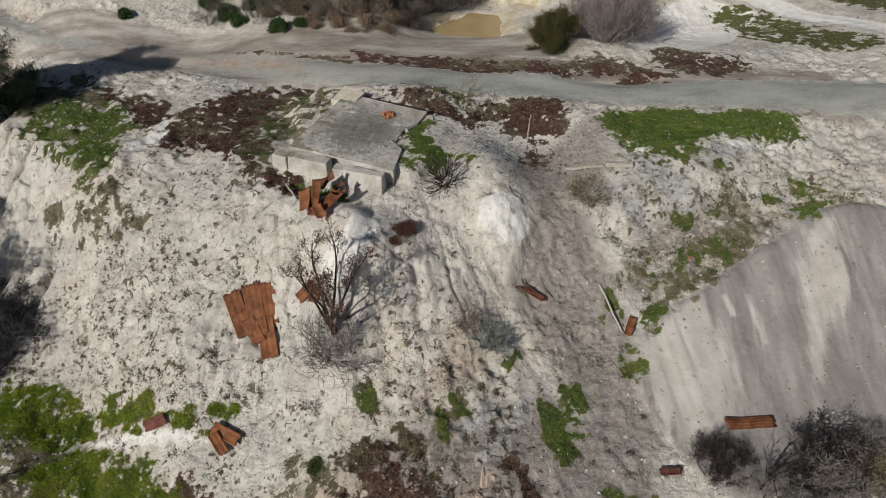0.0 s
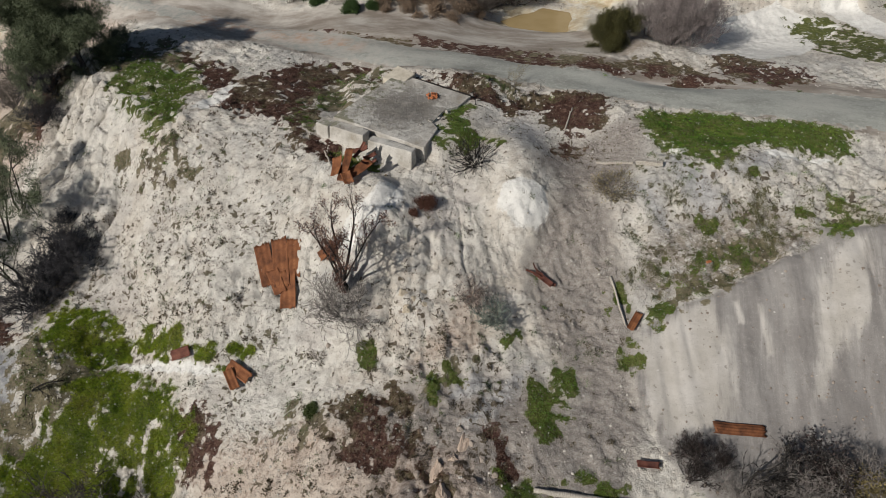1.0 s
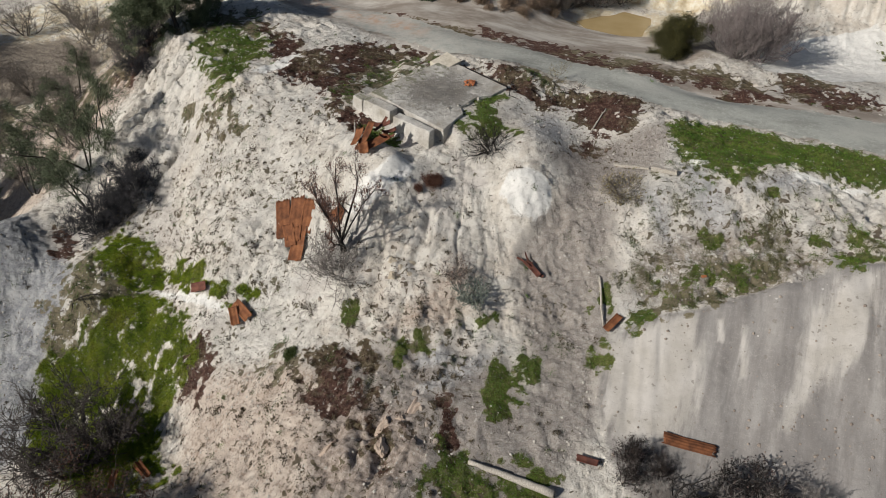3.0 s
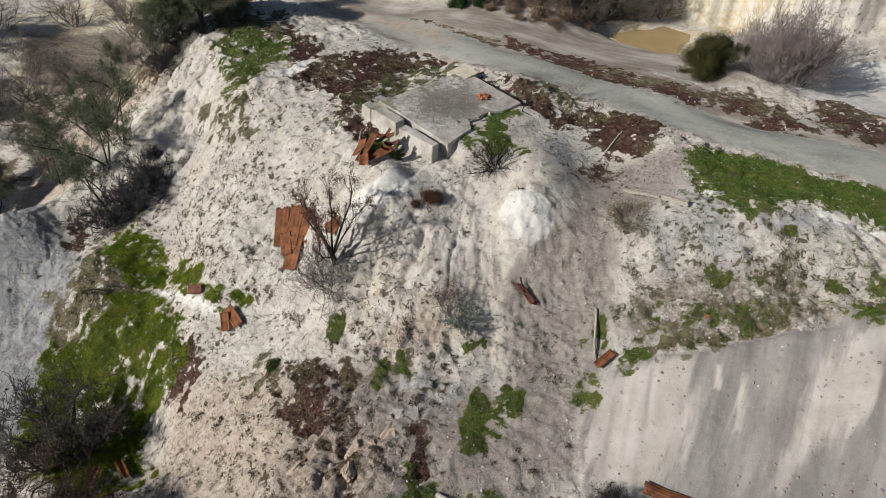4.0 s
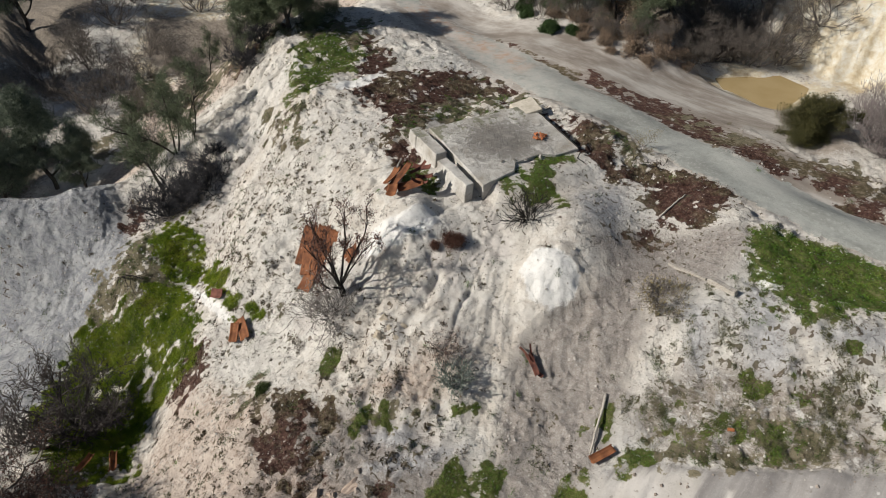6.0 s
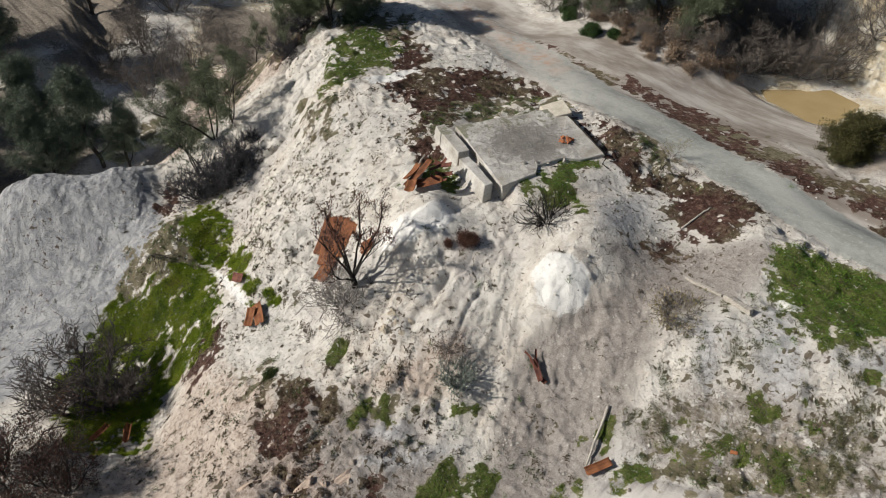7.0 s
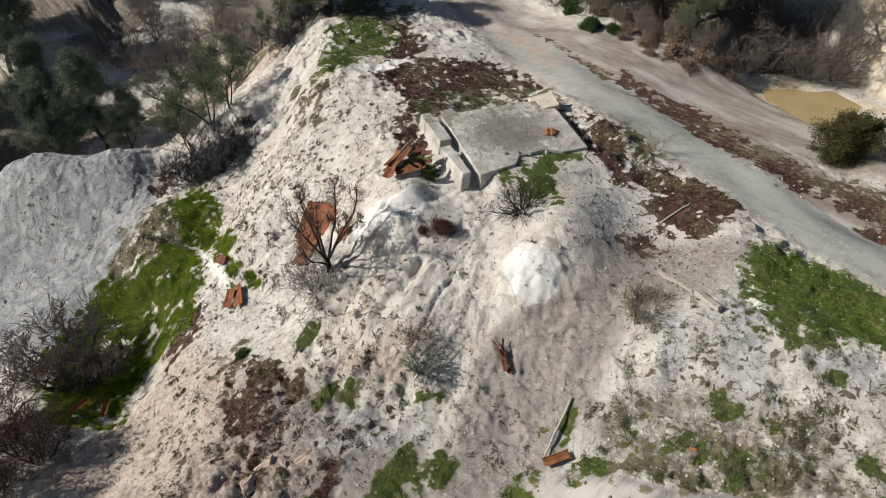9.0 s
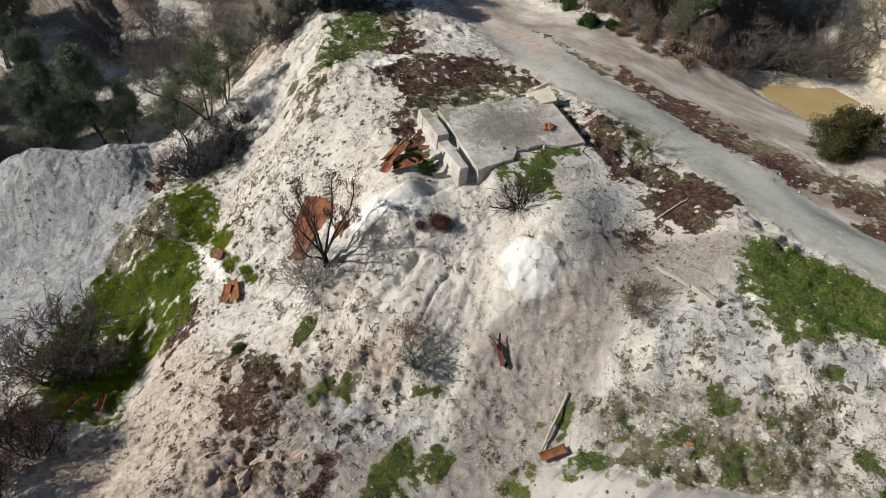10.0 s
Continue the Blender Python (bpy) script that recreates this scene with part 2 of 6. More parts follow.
# ---- the ground ----
# swells and hollows of the ground: x, y, height, half-lengths, turn in degrees
WEST_FLANK = [
    (-23.5, 13.4, -1.99, 22.7, 12.9, -17), (-28.2, 23.4, 1.04, 6.3, 6.2, 6),
    (-19.8, 17.2, 4.47, 3.6, 4.7, -3),
    (-23.1, 36.1, 5.58, 6.9, 4.6, 12), (-28.6, 15.0, 5.6, 6.4, 2.9, 42), (-30.0, 14.6, 0.35, 1.2, 1.2, 0), (-25.0, 26.0, 3.3, 4.5, 3.2, 20),
    (-18.1, 29.8, 3.75, 2.6, 3.3, 33),
]
SOUTH_SLOPE = [
    (-15.3, 12.5, -3.71, 7.9, 2.4, -18), (-3.0, 11.3, 3.40, 7.2, 9.4, -13),
    (8.2, 15.1, -2.22, 6.9, 5.6, 4), (-5.3, 25.1, 5.03, 3.7, 6.8, 47),
    (1.1, 21.6, -3.25, 7.0, 5.0, 10), (13.6, 23.2, -0.92, 4.3, 6.9, 20),
    (25.6, 17.1, -5.28, 11.2, 9.0, 29), (-17.1, 19.2, -2.51, 2.8, 2.3, -5),
]
PLATEAU = [
    (-13.1, 29.1, 4.33, 4.0, 13.0, -1), (-3.0, 32.1, 0.03, 6.0, 6.0, 6),
    (9.3, 32.9, -2.75, 8.1, 2.9, 24), (16.2, 28.8, -1.56, 8.0, 2.4, 31),
    (-13.4, 42.1, -7.93, 6.6, 12.0, 15), (2.6, 40.2, -2.56, 2.6, 9.1, 0),
    (9.9, 38.9, -3.22, 3.4, 2.2, 25), (22.2, 39.2, -1.37, 7.9, 5.9, 1),
    (2.2, 28.7, 2.80, 1.8, 2.5, -0),
]
POND_AND_FAR_BANKS = [
    (-17.6, 48.8, 8.52, 29.2, 12.9, -27), (-5.3, 46.7, -3.18, 3.3, 7.4, 29),
    (7.2, 47.0, -2.89, 7.0, 5.2, 7), (17.4, 49.1, -1.91, 9.1, 5.0, 16),
    (4.3, 58.0, -5.06, 3.3, 5.0, 11), (5.9, 62.3, 6.74, 5.3, 2.0, 13),
    (-2.0, 54.5, -4.93, 2.2, 6.1, 11),
]

SMALL_FORMS = [
    (-24.8, 33.2, 1.5, 4, 3.5, 30), (-32.5, 32.7, 1.22, 3, 3, 0), (-19.5, 22.9, -0.92, 2.2, 2.2, 0), (-24.0, 19.6, -2.98, 2.4, 2.4, 0),
    (-12.0, 20.9, 1.1, 2.2, 1.7, -20), (-15.6, 24.5, 0.68, 2.4, 2.4, 0), (-28.6, 15, -0.2, 3, 3, 0), (-24.6, 16.6, 0.55, 2.2, 2.2, 0),
    (-31.3, 27.3, -1.44, 3, 3, 0), (-43.6, 36.4, -0.34, 6, 5, 0), (-3.6, 48.2, 0.77, 2.2, 2, 0), (-7.5, 46.2, 0.51, 2.2, 2, 0),
    (12.7, 30.2, 0.5, 2.4, 1.8, 0), (8.6, 33.1, 0.57, 1.5, 1.5, 0), (18.2, 51, -0.51, 5, 4, 0), (16.3, 23.1, -0.24, 3, 3, 0),
    (-21.7, 14, 0.43, 2, 2, 0), (-9.1, 11.8, 0.38, 2.4, 2, 0), (-4.6, 15.3, 0.45, 1.6, 1.6, 0), (-8.9, 17.4, -0.01, 1.6, 1.6, 0),
    (-30.5, 12, 1.32, 2.5, 2.5, 0), (-27.2, 19.9, 1.34, 2, 2, 0), (-14.2, 15.8, -0.38, 2, 2, 0), (-28.2, 17.7, 0.8, 1.6, 1.4, 0), (-63, 37, 3.0, 7, 5, 20),
]


def wave(x, y, size, seed):
    """Smooth random waves between -1 and 1, one cell a size."""
    u, v = x / size + seed * 17.31, y / size - seed * 9.73
    i, j = np.floor(u), np.floor(v)
    a, b = u - i, v - j
    a, b = a * a * a * (a * (a * 6 - 15) + 10), b * b * b * (b * (b * 6 - 15) + 10)

    def cell(p, q):
        h = np.sin(p * 127.1 + q * 311.7 + seed * 74.7) * 43758.5453
        return (h - np.floor(h)) * 2 - 1

    low = cell(i, j) * (1 - a) + cell(i + 1, j) * a
    high = cell(i, j + 1) * (1 - a) + cell(i + 1, j + 1) * a
    return low * (1 - b) + high * b


def fractal(x, y, size, seed, steps=4):
    return sum(wave(x, y, size / 2 ** k, seed + k) * 0.5 ** k for k in range(steps))


def swell(x, y, cx, cy, high, a, b, turn=0.0):
    c, s = math.cos(radians(turn)), math.sin(radians(turn))
    u, v = (x - cx) * c + (y - cy) * s, (y - cy) * c - (x - cx) * s
    return high * np.exp(-0.5 * ((u / a) ** 2 + (v / b) ** 2))


def rise(value, low, high):
    t = np.clip((value - low) / (high - low), 0, 1)
    return t * t * (3 - 2 * t)


def inside(x, y, corners, soft=0.6):
    """1 in a polygon, 0 outside, with an edge about as wide as soft."""
    odd = np.zeros(x.shape, bool)
    near = np.full(x.shape, 1e9)
    for (ax, ay), (bx, by) in zip(corners, corners[1:] + corners[:1]):
        if by != ay:
            odd ^= ((ay > y) != (by > y)) & (x < (bx - ax) * (y - ay) / (by - ay) + ax)
        t = np.clip(((x - ax) * (bx - ax) + (y - ay) * (by - ay)) / max((bx - ax) ** 2 + (by - ay) ** 2, 1e-9), 0, 1)
        near = np.minimum(near, np.hypot(x - ax - t * (bx - ax), y - ay - t * (by - ay)))
    return rise(np.where(odd, near, -near), -soft, soft)


def lie(x, y):
    """The broad lie of the land."""
    z = 6.8 - 11 / (1 + np.exp((0.8 * x + 0.6 * y - 10) / 7))
    for form in POND_AND_FAR_BANKS + WEST_FLANK + PLATEAU + SOUTH_SLOPE + SMALL_FORMS:
        z = z + swell(x, y, *form)
    return z

ROAD = [(-34, 48.4), (-31.3, 47.2), (-24.0, 44.0), (-17.8, 42.2), (-12.9, 39.3), (-9.0, 38.5), (-4.0, 37.6), (0.5, 37.1), (4.4, 36.2), (7.2, 35.6), (10.5, 35.3), (13.3, 35.3), (24.7, 34.4), (60, 32.5),
        (60, 38.4), (26.7, 38.4), (14.2, 38.2), (8.2, 38.6), (5.3, 38.9), (1.2, 39.7), (-2.6, 40.3), (-8.0, 41.6), (-14.4, 43.2), (-22.5, 45.4), (-27.5, 46.9), (-33.4, 51.4), (-60, 70), (-62, 66)]
SLAB = [(-8.1, 29.4), (-3.1, 27.7), (-1.1, 33.6), (-6.2, 36.2)]
# plan outlines of the ground covers, patch by patch
PADS = {kind: [] for kind in ("grass", "litter", "chalk", "ash", "sand", "pale", "moss")}
# grass by the track
PADS["grass"] += [[(8.4, 33.3), (9.1, 34.3), (11.1, 35.1), (12.6, 35.5), (14.6, 34.8), (18.3, 35.2), (19.9, 34.6), (19.8, 32.7), (18.7, 32.4), (17.9, 32.3), (16.1, 32), (14.5, 32), (13.6, 31.4), (12.2, 30.1), (10.9, 30.1), (10.1, 31.1), (8.9, 31.8)]]
# grass lawn below the pine
PADS["grass"] += [[(-22.8, 32.8), (-22.4, 34.4), (-21.0, 35.4), (-19.5, 34.8), (-18.0, 34.4), (-16.8, 32.6), (-17.0, 30.8), (-16.6, 29.0), (-17.4, 28.1), (-18.8, 29.2), (-21.4, 31.5)]]
# grass in the gully
PADS["grass"] += [[(-21.2, 20.2), (-20.3, 21.6), (-18.8, 20.8), (-16.9, 19.5), (-18.6, 18.7), (-19.3, 18.3), (-20, 18.5)],
    [(-19.2, 11.9), (-19.4, 13.8), (-18.7, 15.6), (-17.6, 17.1), (-16.3, 17.9), (-13.2, 16.6), (-11.3, 15.6), (-11.1, 14.1), (-12.1, 12.8), (-12, 11.3), (-8.5, 10.3), (-9.4, 8.8), (-11.7, 7.6), (-13.6, 7.5), (-15.7, 9), (-17.1, 10.8)],
    [(-15.9, 19.8), (-12.9, 19), (-10.8, 18.8), (-8.8, 19.1), (-8.2, 18.7), (-9.3, 18), (-11, 18.1), (-13.6, 18.6), (-15.7, 19.2)],
    [(-20, 18.4), (-21.1, 20.9), (-20, 21), (-17.8, 19.9), (-15.8, 19.4), (-16, 18.7), (-17.7, 18.2), (-18.9, 17.9)]]
PADS["grass"] += [[(-21.5, 19.8), (-20.3, 20.8), (-18.6, 20.5), (-17.1, 19.7), (-17.1, 18.5), (-18.2, 17.9), (-19.6, 18.3)],
    [(-20.9, 13.2), (-19.5, 14.6), (-17.5, 16.4), (-13, 16.9), (-11.9, 15.7), (-11.2, 14.1), (-12.1, 13.3), (-10.5, 10.2), (-16.7, 8.4)]]
# grass by the slab
PADS["grass"] += [[(-2, 29.1), (-1.9, 30.8), (-1.8, 32.7), (-1.7, 33.6), (-0.8, 32.9), (-0.8, 31.9), (-0.4, 30.6), (1.1, 29.2), (-0.1, 29.2), (-1.1, 28.9)],
    [(-7.1, 27.8), (-5.9, 27.5), (-4.8, 27.1), (-4.5, 26.2), (-5.8, 26.3)]]
# grass on the lower slope
PADS["grass"] += [[(3.8, 17.8), (4.3, 18.2), (5, 18.1), (5.4, 17.5), (5.8, 17), (4.9, 16), (4.3, 16.6), (4, 17.3)],
    [(1.8, 19.5), (2.5, 20.7), (3.1, 21), (3.3, 20.2), (2.6, 19.3)],
    [(-0.1, 17.7), (0.9, 18.3), (1.3, 18.2), (0.5, 17.1), (0.1, 16.6)],
    [(-3.7, 18.6), (-3.1, 18.7), (-2.8, 17.7), (-3.4, 17.9)],
    [(5.5, 19), (5.9, 19.3), (6.1, 18.8), (5.8, 18.4)],
    [(4.8, 18.5), (5.2, 19.1), (6, 18.9), (6.1, 18.3), (5.5, 18.1)],
    [(7.4, 23.4), (7.9, 24.8), (8.4, 24.7), (8.2, 23.4), (8, 22.4), (7.4, 22.6)],
    [(9.1, 22.1), (9.9, 23), (10.4, 23.1), (9.7, 21.7)],
    [(8, 20.2), (8.4, 21), (9.1, 20.1), (8.1, 19.4)]]
PADS["grass"] += [[(3.2, 13.8), (4.3, 13.7), (7.1, 13.7), (8.5, 13.7), (8.1, 13.3), (3.6, 11.7)],
    [(5.8, 14.3), (6.9, 14.8), (8.4, 14.4), (8, 14)]]
# grass on the grey bank
PADS["grass"] += [[(10, 24.1), (10.8, 24.9), (12, 25.6), (12.4, 25.4), (11.6, 24.3), (10.6, 23.7)],
    [(12.7, 25.6), (13.3, 26.2), (14, 26.5), (14.3, 26.1), (13.8, 25.3), (13, 25.5)],
    [(11.3, 27.1), (11.6, 27.4), (12.3, 27.3), (12.2, 26.8), (11.6, 26.7)],
    [(12.8, 27.9), (13.6, 27.7), (13.9, 27.3), (13.7, 27.1), (13.1, 27.5)],
    [(15.9, 28.4), (16.3, 28.9), (17, 28.3), (16.6, 28)],
    [(13.9, 29.9), (14.3, 30.1), (14.5, 29.8), (14.1, 29.6)],
    [(17.2, 27.2), (18, 28.4), (19.1, 28.4), (19.1, 27.6), (17.9, 26.7)],
    [(17.8, 29.3), (18.6, 29.8), (18.5, 28.7), (17.9, 28.5)],
    [(9.6, 25.2), (10.1, 25.4), (10.3, 25.1), (9.8, 24.9)]]
# litter behind the slab
PADS["litter"] += [[(-14.8, 30.3), (-14.7, 33.8), (-13.2, 35.6), (-11.6, 37.4), (-8.9, 38.2), (-7.9, 37.7), (-8.5, 36.9), (-9.7, 35.7), (-10.1, 32.9), (-9, 31.1), (-9.1, 29.6), (-8.8, 27.8), (-11, 30), (-12.5, 30.6), (-13.8, 30)],
    [(-20.3, 37.6), (-17.4, 36.2), (-15.0, 34.4), (-15.7, 33.2), (-18.0, 34.6), (-19.7, 35.4)],
    [(-8.7, 29.3), (-7.8, 28.4), (-8.3, 27.7), (-9, 28.2)]]
# litter beside the slab
PADS["litter"] += [[(-2.9, 36.3), (-1.3, 36.2), (-0.1, 35.7), (1, 34), (0.6, 33.2), (-0.5, 34)],
    [(0.9, 33.6), (1.7, 34.9), (3.2, 35.9), (4.8, 36.2), (6.6, 36.2), (7.4, 35.5), (6.8, 34.5), (6.4, 33.6), (6.6, 33.2), (5.4, 32.5), (4, 32.8), (2.3, 33.3)],
    [(4.1, 30.3), (4.7, 31.5), (5.7, 31.5), (5.3, 30.4)],
    [(-10, 36.4), (-6, 36), (-3.4, 35.6), (-1.4, 35), (-1, 34.1), (-3.9, 35.2), (-6.9, 35.6)]]
# litter beyond the track
PADS["litter"] += [[(-5.7, 42.8), (-2.8, 42.3), (-0.1, 43), (2.4, 42.3), (4.8, 40.9), (6.3, 41), (8.3, 41.6), (10.2, 41.3), (10.4, 40.7), (8.8, 40), (7.3, 39.1), (5.4, 38.7), (3.2, 39.3), (-0.1, 40.1), (-4.4, 41.6)],
    [(1.6, 42.4), (4.6, 41.7), (7.5, 41.4), (10, 41.8), (12.1, 41.9), (13.3, 40.1), (14.9, 39.4), (13.3, 39.1), (10.7, 39.6), (7.3, 39.8), (3.7, 40.1)],
    [(13.6, 43.1), (15.2, 43.9), (17.1, 42.9), (19, 42.6), (19.5, 41.4), (18.6, 39.8), (16.7, 39.3), (14.9, 39.4), (13.7, 41.2)],
    [(11, 39.3), (14.2, 37.9), (14.4, 37), (10.9, 38.7)]]
# litter on the slope
PADS["litter"] += [[(-3.9, 14.7), (-3.2, 16.2), (-1.8, 16.7), (-1.1, 16.1), (-2.1, 15.2), (-2.9, 14.8)],
    [(-3.3, 14.1), (-1.8, 14.8), (-0.5, 14.9), (-1.2, 14.1), (-2.4, 13.7)],
    [(-4.9, 15.6), (-3, 16.1), (-1.4, 16), (-1.4, 15.1), (-2.6, 14.4), (-3.5, 14.7)],
    [(-2.8, 14.1), (-1.6, 14.8), (-0.5, 14.9), (-0.5, 14), (-2, 13.6)],
    [(-0.4, 13.5), (0.6, 14.4), (1.7, 13.1), (1.5, 12.1), (0.6, 12.1)],
    [(2.5, 16.3), (3.3, 15.3), (3.8, 14.3), (3.5, 13.8), (2.8, 15)],
    [(-11.8, 15.9), (-10.3, 15.9), (-9.7, 14.5), (-9.7, 13.4), (-11, 13.8), (-11.7, 15)],
    [(-25.5, 20.1), (-24, 20.2), (-21.9, 18.4), (-24.3, 18.6)]]
PADS["litter"] += [[(-8.5, 27.6), (-8.5, 29.3), (-7.1, 28), (-6.8, 26.9)]]
PADS["moss"] += [[(-10.3, 29.6), (-10.6, 32.5), (-9.7, 35.7), (-7.3, 37.5), (-6, 37.3), (-6.3, 35.5), (-7.1, 33.7), (-8.6, 31.6), (-8.9, 29.4)],
    [(1.4, 42.2), (3.6, 43), (5.3, 41.9), (5.5, 40.9), (3.8, 40.5), (2.3, 40.7)],
    [(8.5, 42.2), (9.9, 43.1), (10.6, 41.9), (9.5, 41.8)],
    [(-17.3, 27.4), (-16.8, 28.3), (-15.1, 28), (-14.5, 26.7), (-15.7, 26.3)],
    [(-21.9, 17.7), (-20.4, 19), (-18.7, 17.9), (-19.2, 16.5), (-21, 16.4)],
    [(9.6, 23), (10.7, 24.1), (12.8, 25.2), (14.9, 26.7), (16.1, 27.3), (14, 24.9), (10.9, 23)],
    [(0.4, 18.3), (1.6, 18.6), (1.5, 18.1), (0.2, 16.7), (-0.1, 16.9)]]
PADS["moss"] += [[(-0.9, 37.1), (-0.6, 39.2), (1.4, 36.7), (1.7, 34.8), (0.6, 34.8)],
    [(-6.7, 15.1), (-6.6, 16), (-4.8, 16.1), (-4.4, 15.3), (-5.2, 14.6)],
    [(10.3, 23.4), (11.9, 24.9), (12.6, 26.2), (13.8, 26.3), (12.9, 25.1), (11.3, 23.7)],
    [(-45.8, 29.3), (-47.9, 33.6), (-44.7, 34.2), (-39.7, 29.3), (-41.5, 27.4)],
    [(-19.9, 27.9), (-17.8, 27.5), (-17, 26.2), (-18.7, 26.5)],
    [(-45.6, 36.1), (-41.5, 37.1), (-33.7, 29.7), (-37.4, 30.6)],
    [(-63.8, 22.3), (-61.9, 25.2), (-59, 23.9), (-60.2, 22)],
    [(-42.3, 24), (-42.2, 26.1), (-37.7, 24.7), (-38.9, 23.3)],
    [(-40.7, 31.9), (-44.3, 37.6), (-42.3, 37.7), (-31.8, 29.7), (-34.3, 29)]]
PADS["moss"] += [[(-49.2, 46.1), (-46.4, 49), (-44.8, 47.4), (-46.7, 44)]]
PADS["chalk"] += [[(1.6, 25.6), (1.8, 26.4), (2.5, 26.9), (3.5, 27), (4, 26.8), (4.2, 26.1), (3.7, 25.2), (2.7, 24.9)],
    [(-5.5, 23.3), (-4.4, 24.2), (-3.8, 25.4), (-3.1, 25.6), (-2.8, 24.6), (-3.4, 23.4), (-4.3, 22.4), (-5.5, 22.4)],
    [(-16.3, 30.4), (-15.7, 32.2), (-14.9, 33.7), (-14.4, 33.3), (-14.8, 31.6), (-15.0, 30.0)],
    [(-16.8, 18.4), (-13.6, 18.2), (-10.8, 17.8), (-10.1, 17.4), (-12.3, 17.5), (-15.4, 18)],
    [(-5.4, 45.3), (-3.1, 45.1), (-0.7, 47.6), (1, 48.1), (4.7, 46), (4.3, 44.4), (2.4, 45), (0.4, 44.8), (-2.6, 44)],
    [(8.7, 31.9), (9.7, 31.7), (10.8, 30.7), (10.4, 30.2), (9.4, 31.3)]]
PADS["chalk"] += [[(14.7, 31.7), (16.2, 31.8), (18.2, 32.2), (18.9, 32.1), (17.4, 31.8), (15, 31)],
    [(9.8, 31.3), (10, 31.7), (11.1, 30.9), (11.3, 30.4), (10.8, 30.4)],
    [(0.4, 45.1), (4.5, 45), (5.7, 43), (3.3, 43.9), (1, 44.4)]]
PADS["ash"] += [[(0.8, 17.3), (1.6, 18.1), (2.6, 18), (1.9, 17.3), (0.8, 16.8)],
    [(7.9, 28.3), (9, 28.5), (9.7, 27.4), (10.2, 26.4), (9.3, 26.5), (8.6, 27.5)],
    [(10, 28.9), (9.7, 30.6), (10.8, 30.4), (11.9, 29.6), (13, 28), (12, 27.3), (10.9, 27.9)],
    [(12.4, 29.6), (13.4, 30.8), (15, 31.3), (15.6, 30.6), (14.3, 29.8), (13.1, 29.2)],
    [(1.2, 30.8), (2, 32.8), (3.4, 31.9), (3.6, 29.7), (2.5, 29.1)],
    [(4, 19.1), (2.1, 17.1), (1.5, 15.8), (2.6, 16.2), (3.6, 17.7)]]
PADS["sand"] += [[(8.5, 20.9), (9.2, 21.9), (10.1, 22.7), (11.9, 23.5), (13.6, 24.6), (15.3, 25.6), (16.4, 26.1), (17.7, 26.8), (19.3, 27.5), (19, 16.1), (11.6, 14.4), (10, 16.1), (9.2, 17.7), (8.9, 18.4)]]
PADS["sand"] += [[(17, 27.2), (20, 27.6), (27, 26), (28, 13), (17, 13.6)]]
PADS["pale"] += [[(8.5, 20.9), (10.1, 22.6), (11.9, 23.4), (12.3, 22.5), (12.8, 20.5), (13.1, 19.1), (12.6, 17.5), (10, 16.4), (8.9, 18.5)],
    [(16.3, 23.1), (17.7, 26.4), (19.3, 27.2), (19.1, 23.4), (17.7, 21.4), (16.5, 18.8), (16, 19.2)],
    [(13.9, 23.2), (14.2, 23.2), (14.6, 20.9), (14.3, 20.8)],
    [(12.9, 23.2), (13.2, 23.3), (13.5, 22.1), (13.1, 22.1)]]
PADS["grass"] += [[(20.5, 53), (23.5, 53), (26.5, 48), (30, 44.4), (26, 43.4), (22, 46)],
    [(28, 55), (33, 49.5), (40, 46.5), (44, 52), (34, 58)]]
PADS["chalk"] += [[(-52.3, 20.7), (-49.5, 21.3), (-50.5, 25.5), (-53.1, 27.8)]]
PADS["litter"] += [[(-30, 31), (-28, 35), (-25.5, 34), (-27, 30.5)]]
PADS["chalk"] += [[(21.5, 57), (24.5, 57), (28, 50.5), (33, 46.4), (42, 43.6), (42, 41.8), (32, 44.6), (26.6, 49.4)],
    [(12, 45), (14, 51), (20, 55), (24, 52), (20, 46), (17, 43.6), (13, 43.8)]]
PADS["moss"] += [[(-22.4, 15.4), (-21.4, 18.6), (-19, 19.4), (-16.4, 17.8), (-16, 16.6), (-18.6, 14.6), (-20.4, 13.4)],
    [(-28, 33), (-31, 38), (-36, 40), (-38, 32), (-31, 28)]]
PADS["ash"] += [[(-23.6, 20.2), (-22.8, 23.6), (-21, 24.4), (-20.4, 22.6), (-21.4, 20.6)]]
# lawn, moss and litter below the big pine
PADS["moss"] += [[(-25.4, 34.3), (-24.6, 37.5), (-21.9, 38.6), (-20.2, 37.4), (-17.8, 35.4), (-18.0, 34.4), (-21.4, 35.2), (-22.8, 34.0)]]
PADS["litter"] += [[(-18.6, 36.4), (-17.2, 35.8), (-15.4, 34.2), (-15.9, 32.6), (-17.3, 33.6)]]
PADS["grass"] += [[(-21.9, 32.6), (-21.2, 34.6), (-18.6, 34.2), (-17.4, 32.6), (-17.6, 30.2), (-18.8, 30.2)]]
PADS["litter"] += [[(-14.5, 43.3), (-9.8, 42.1), (-6.9, 42), (-4.8, 42.2), (-4.5, 41.5), (-6.4, 41.1), (-9.2, 41.2), (-13.7, 42.2)]]
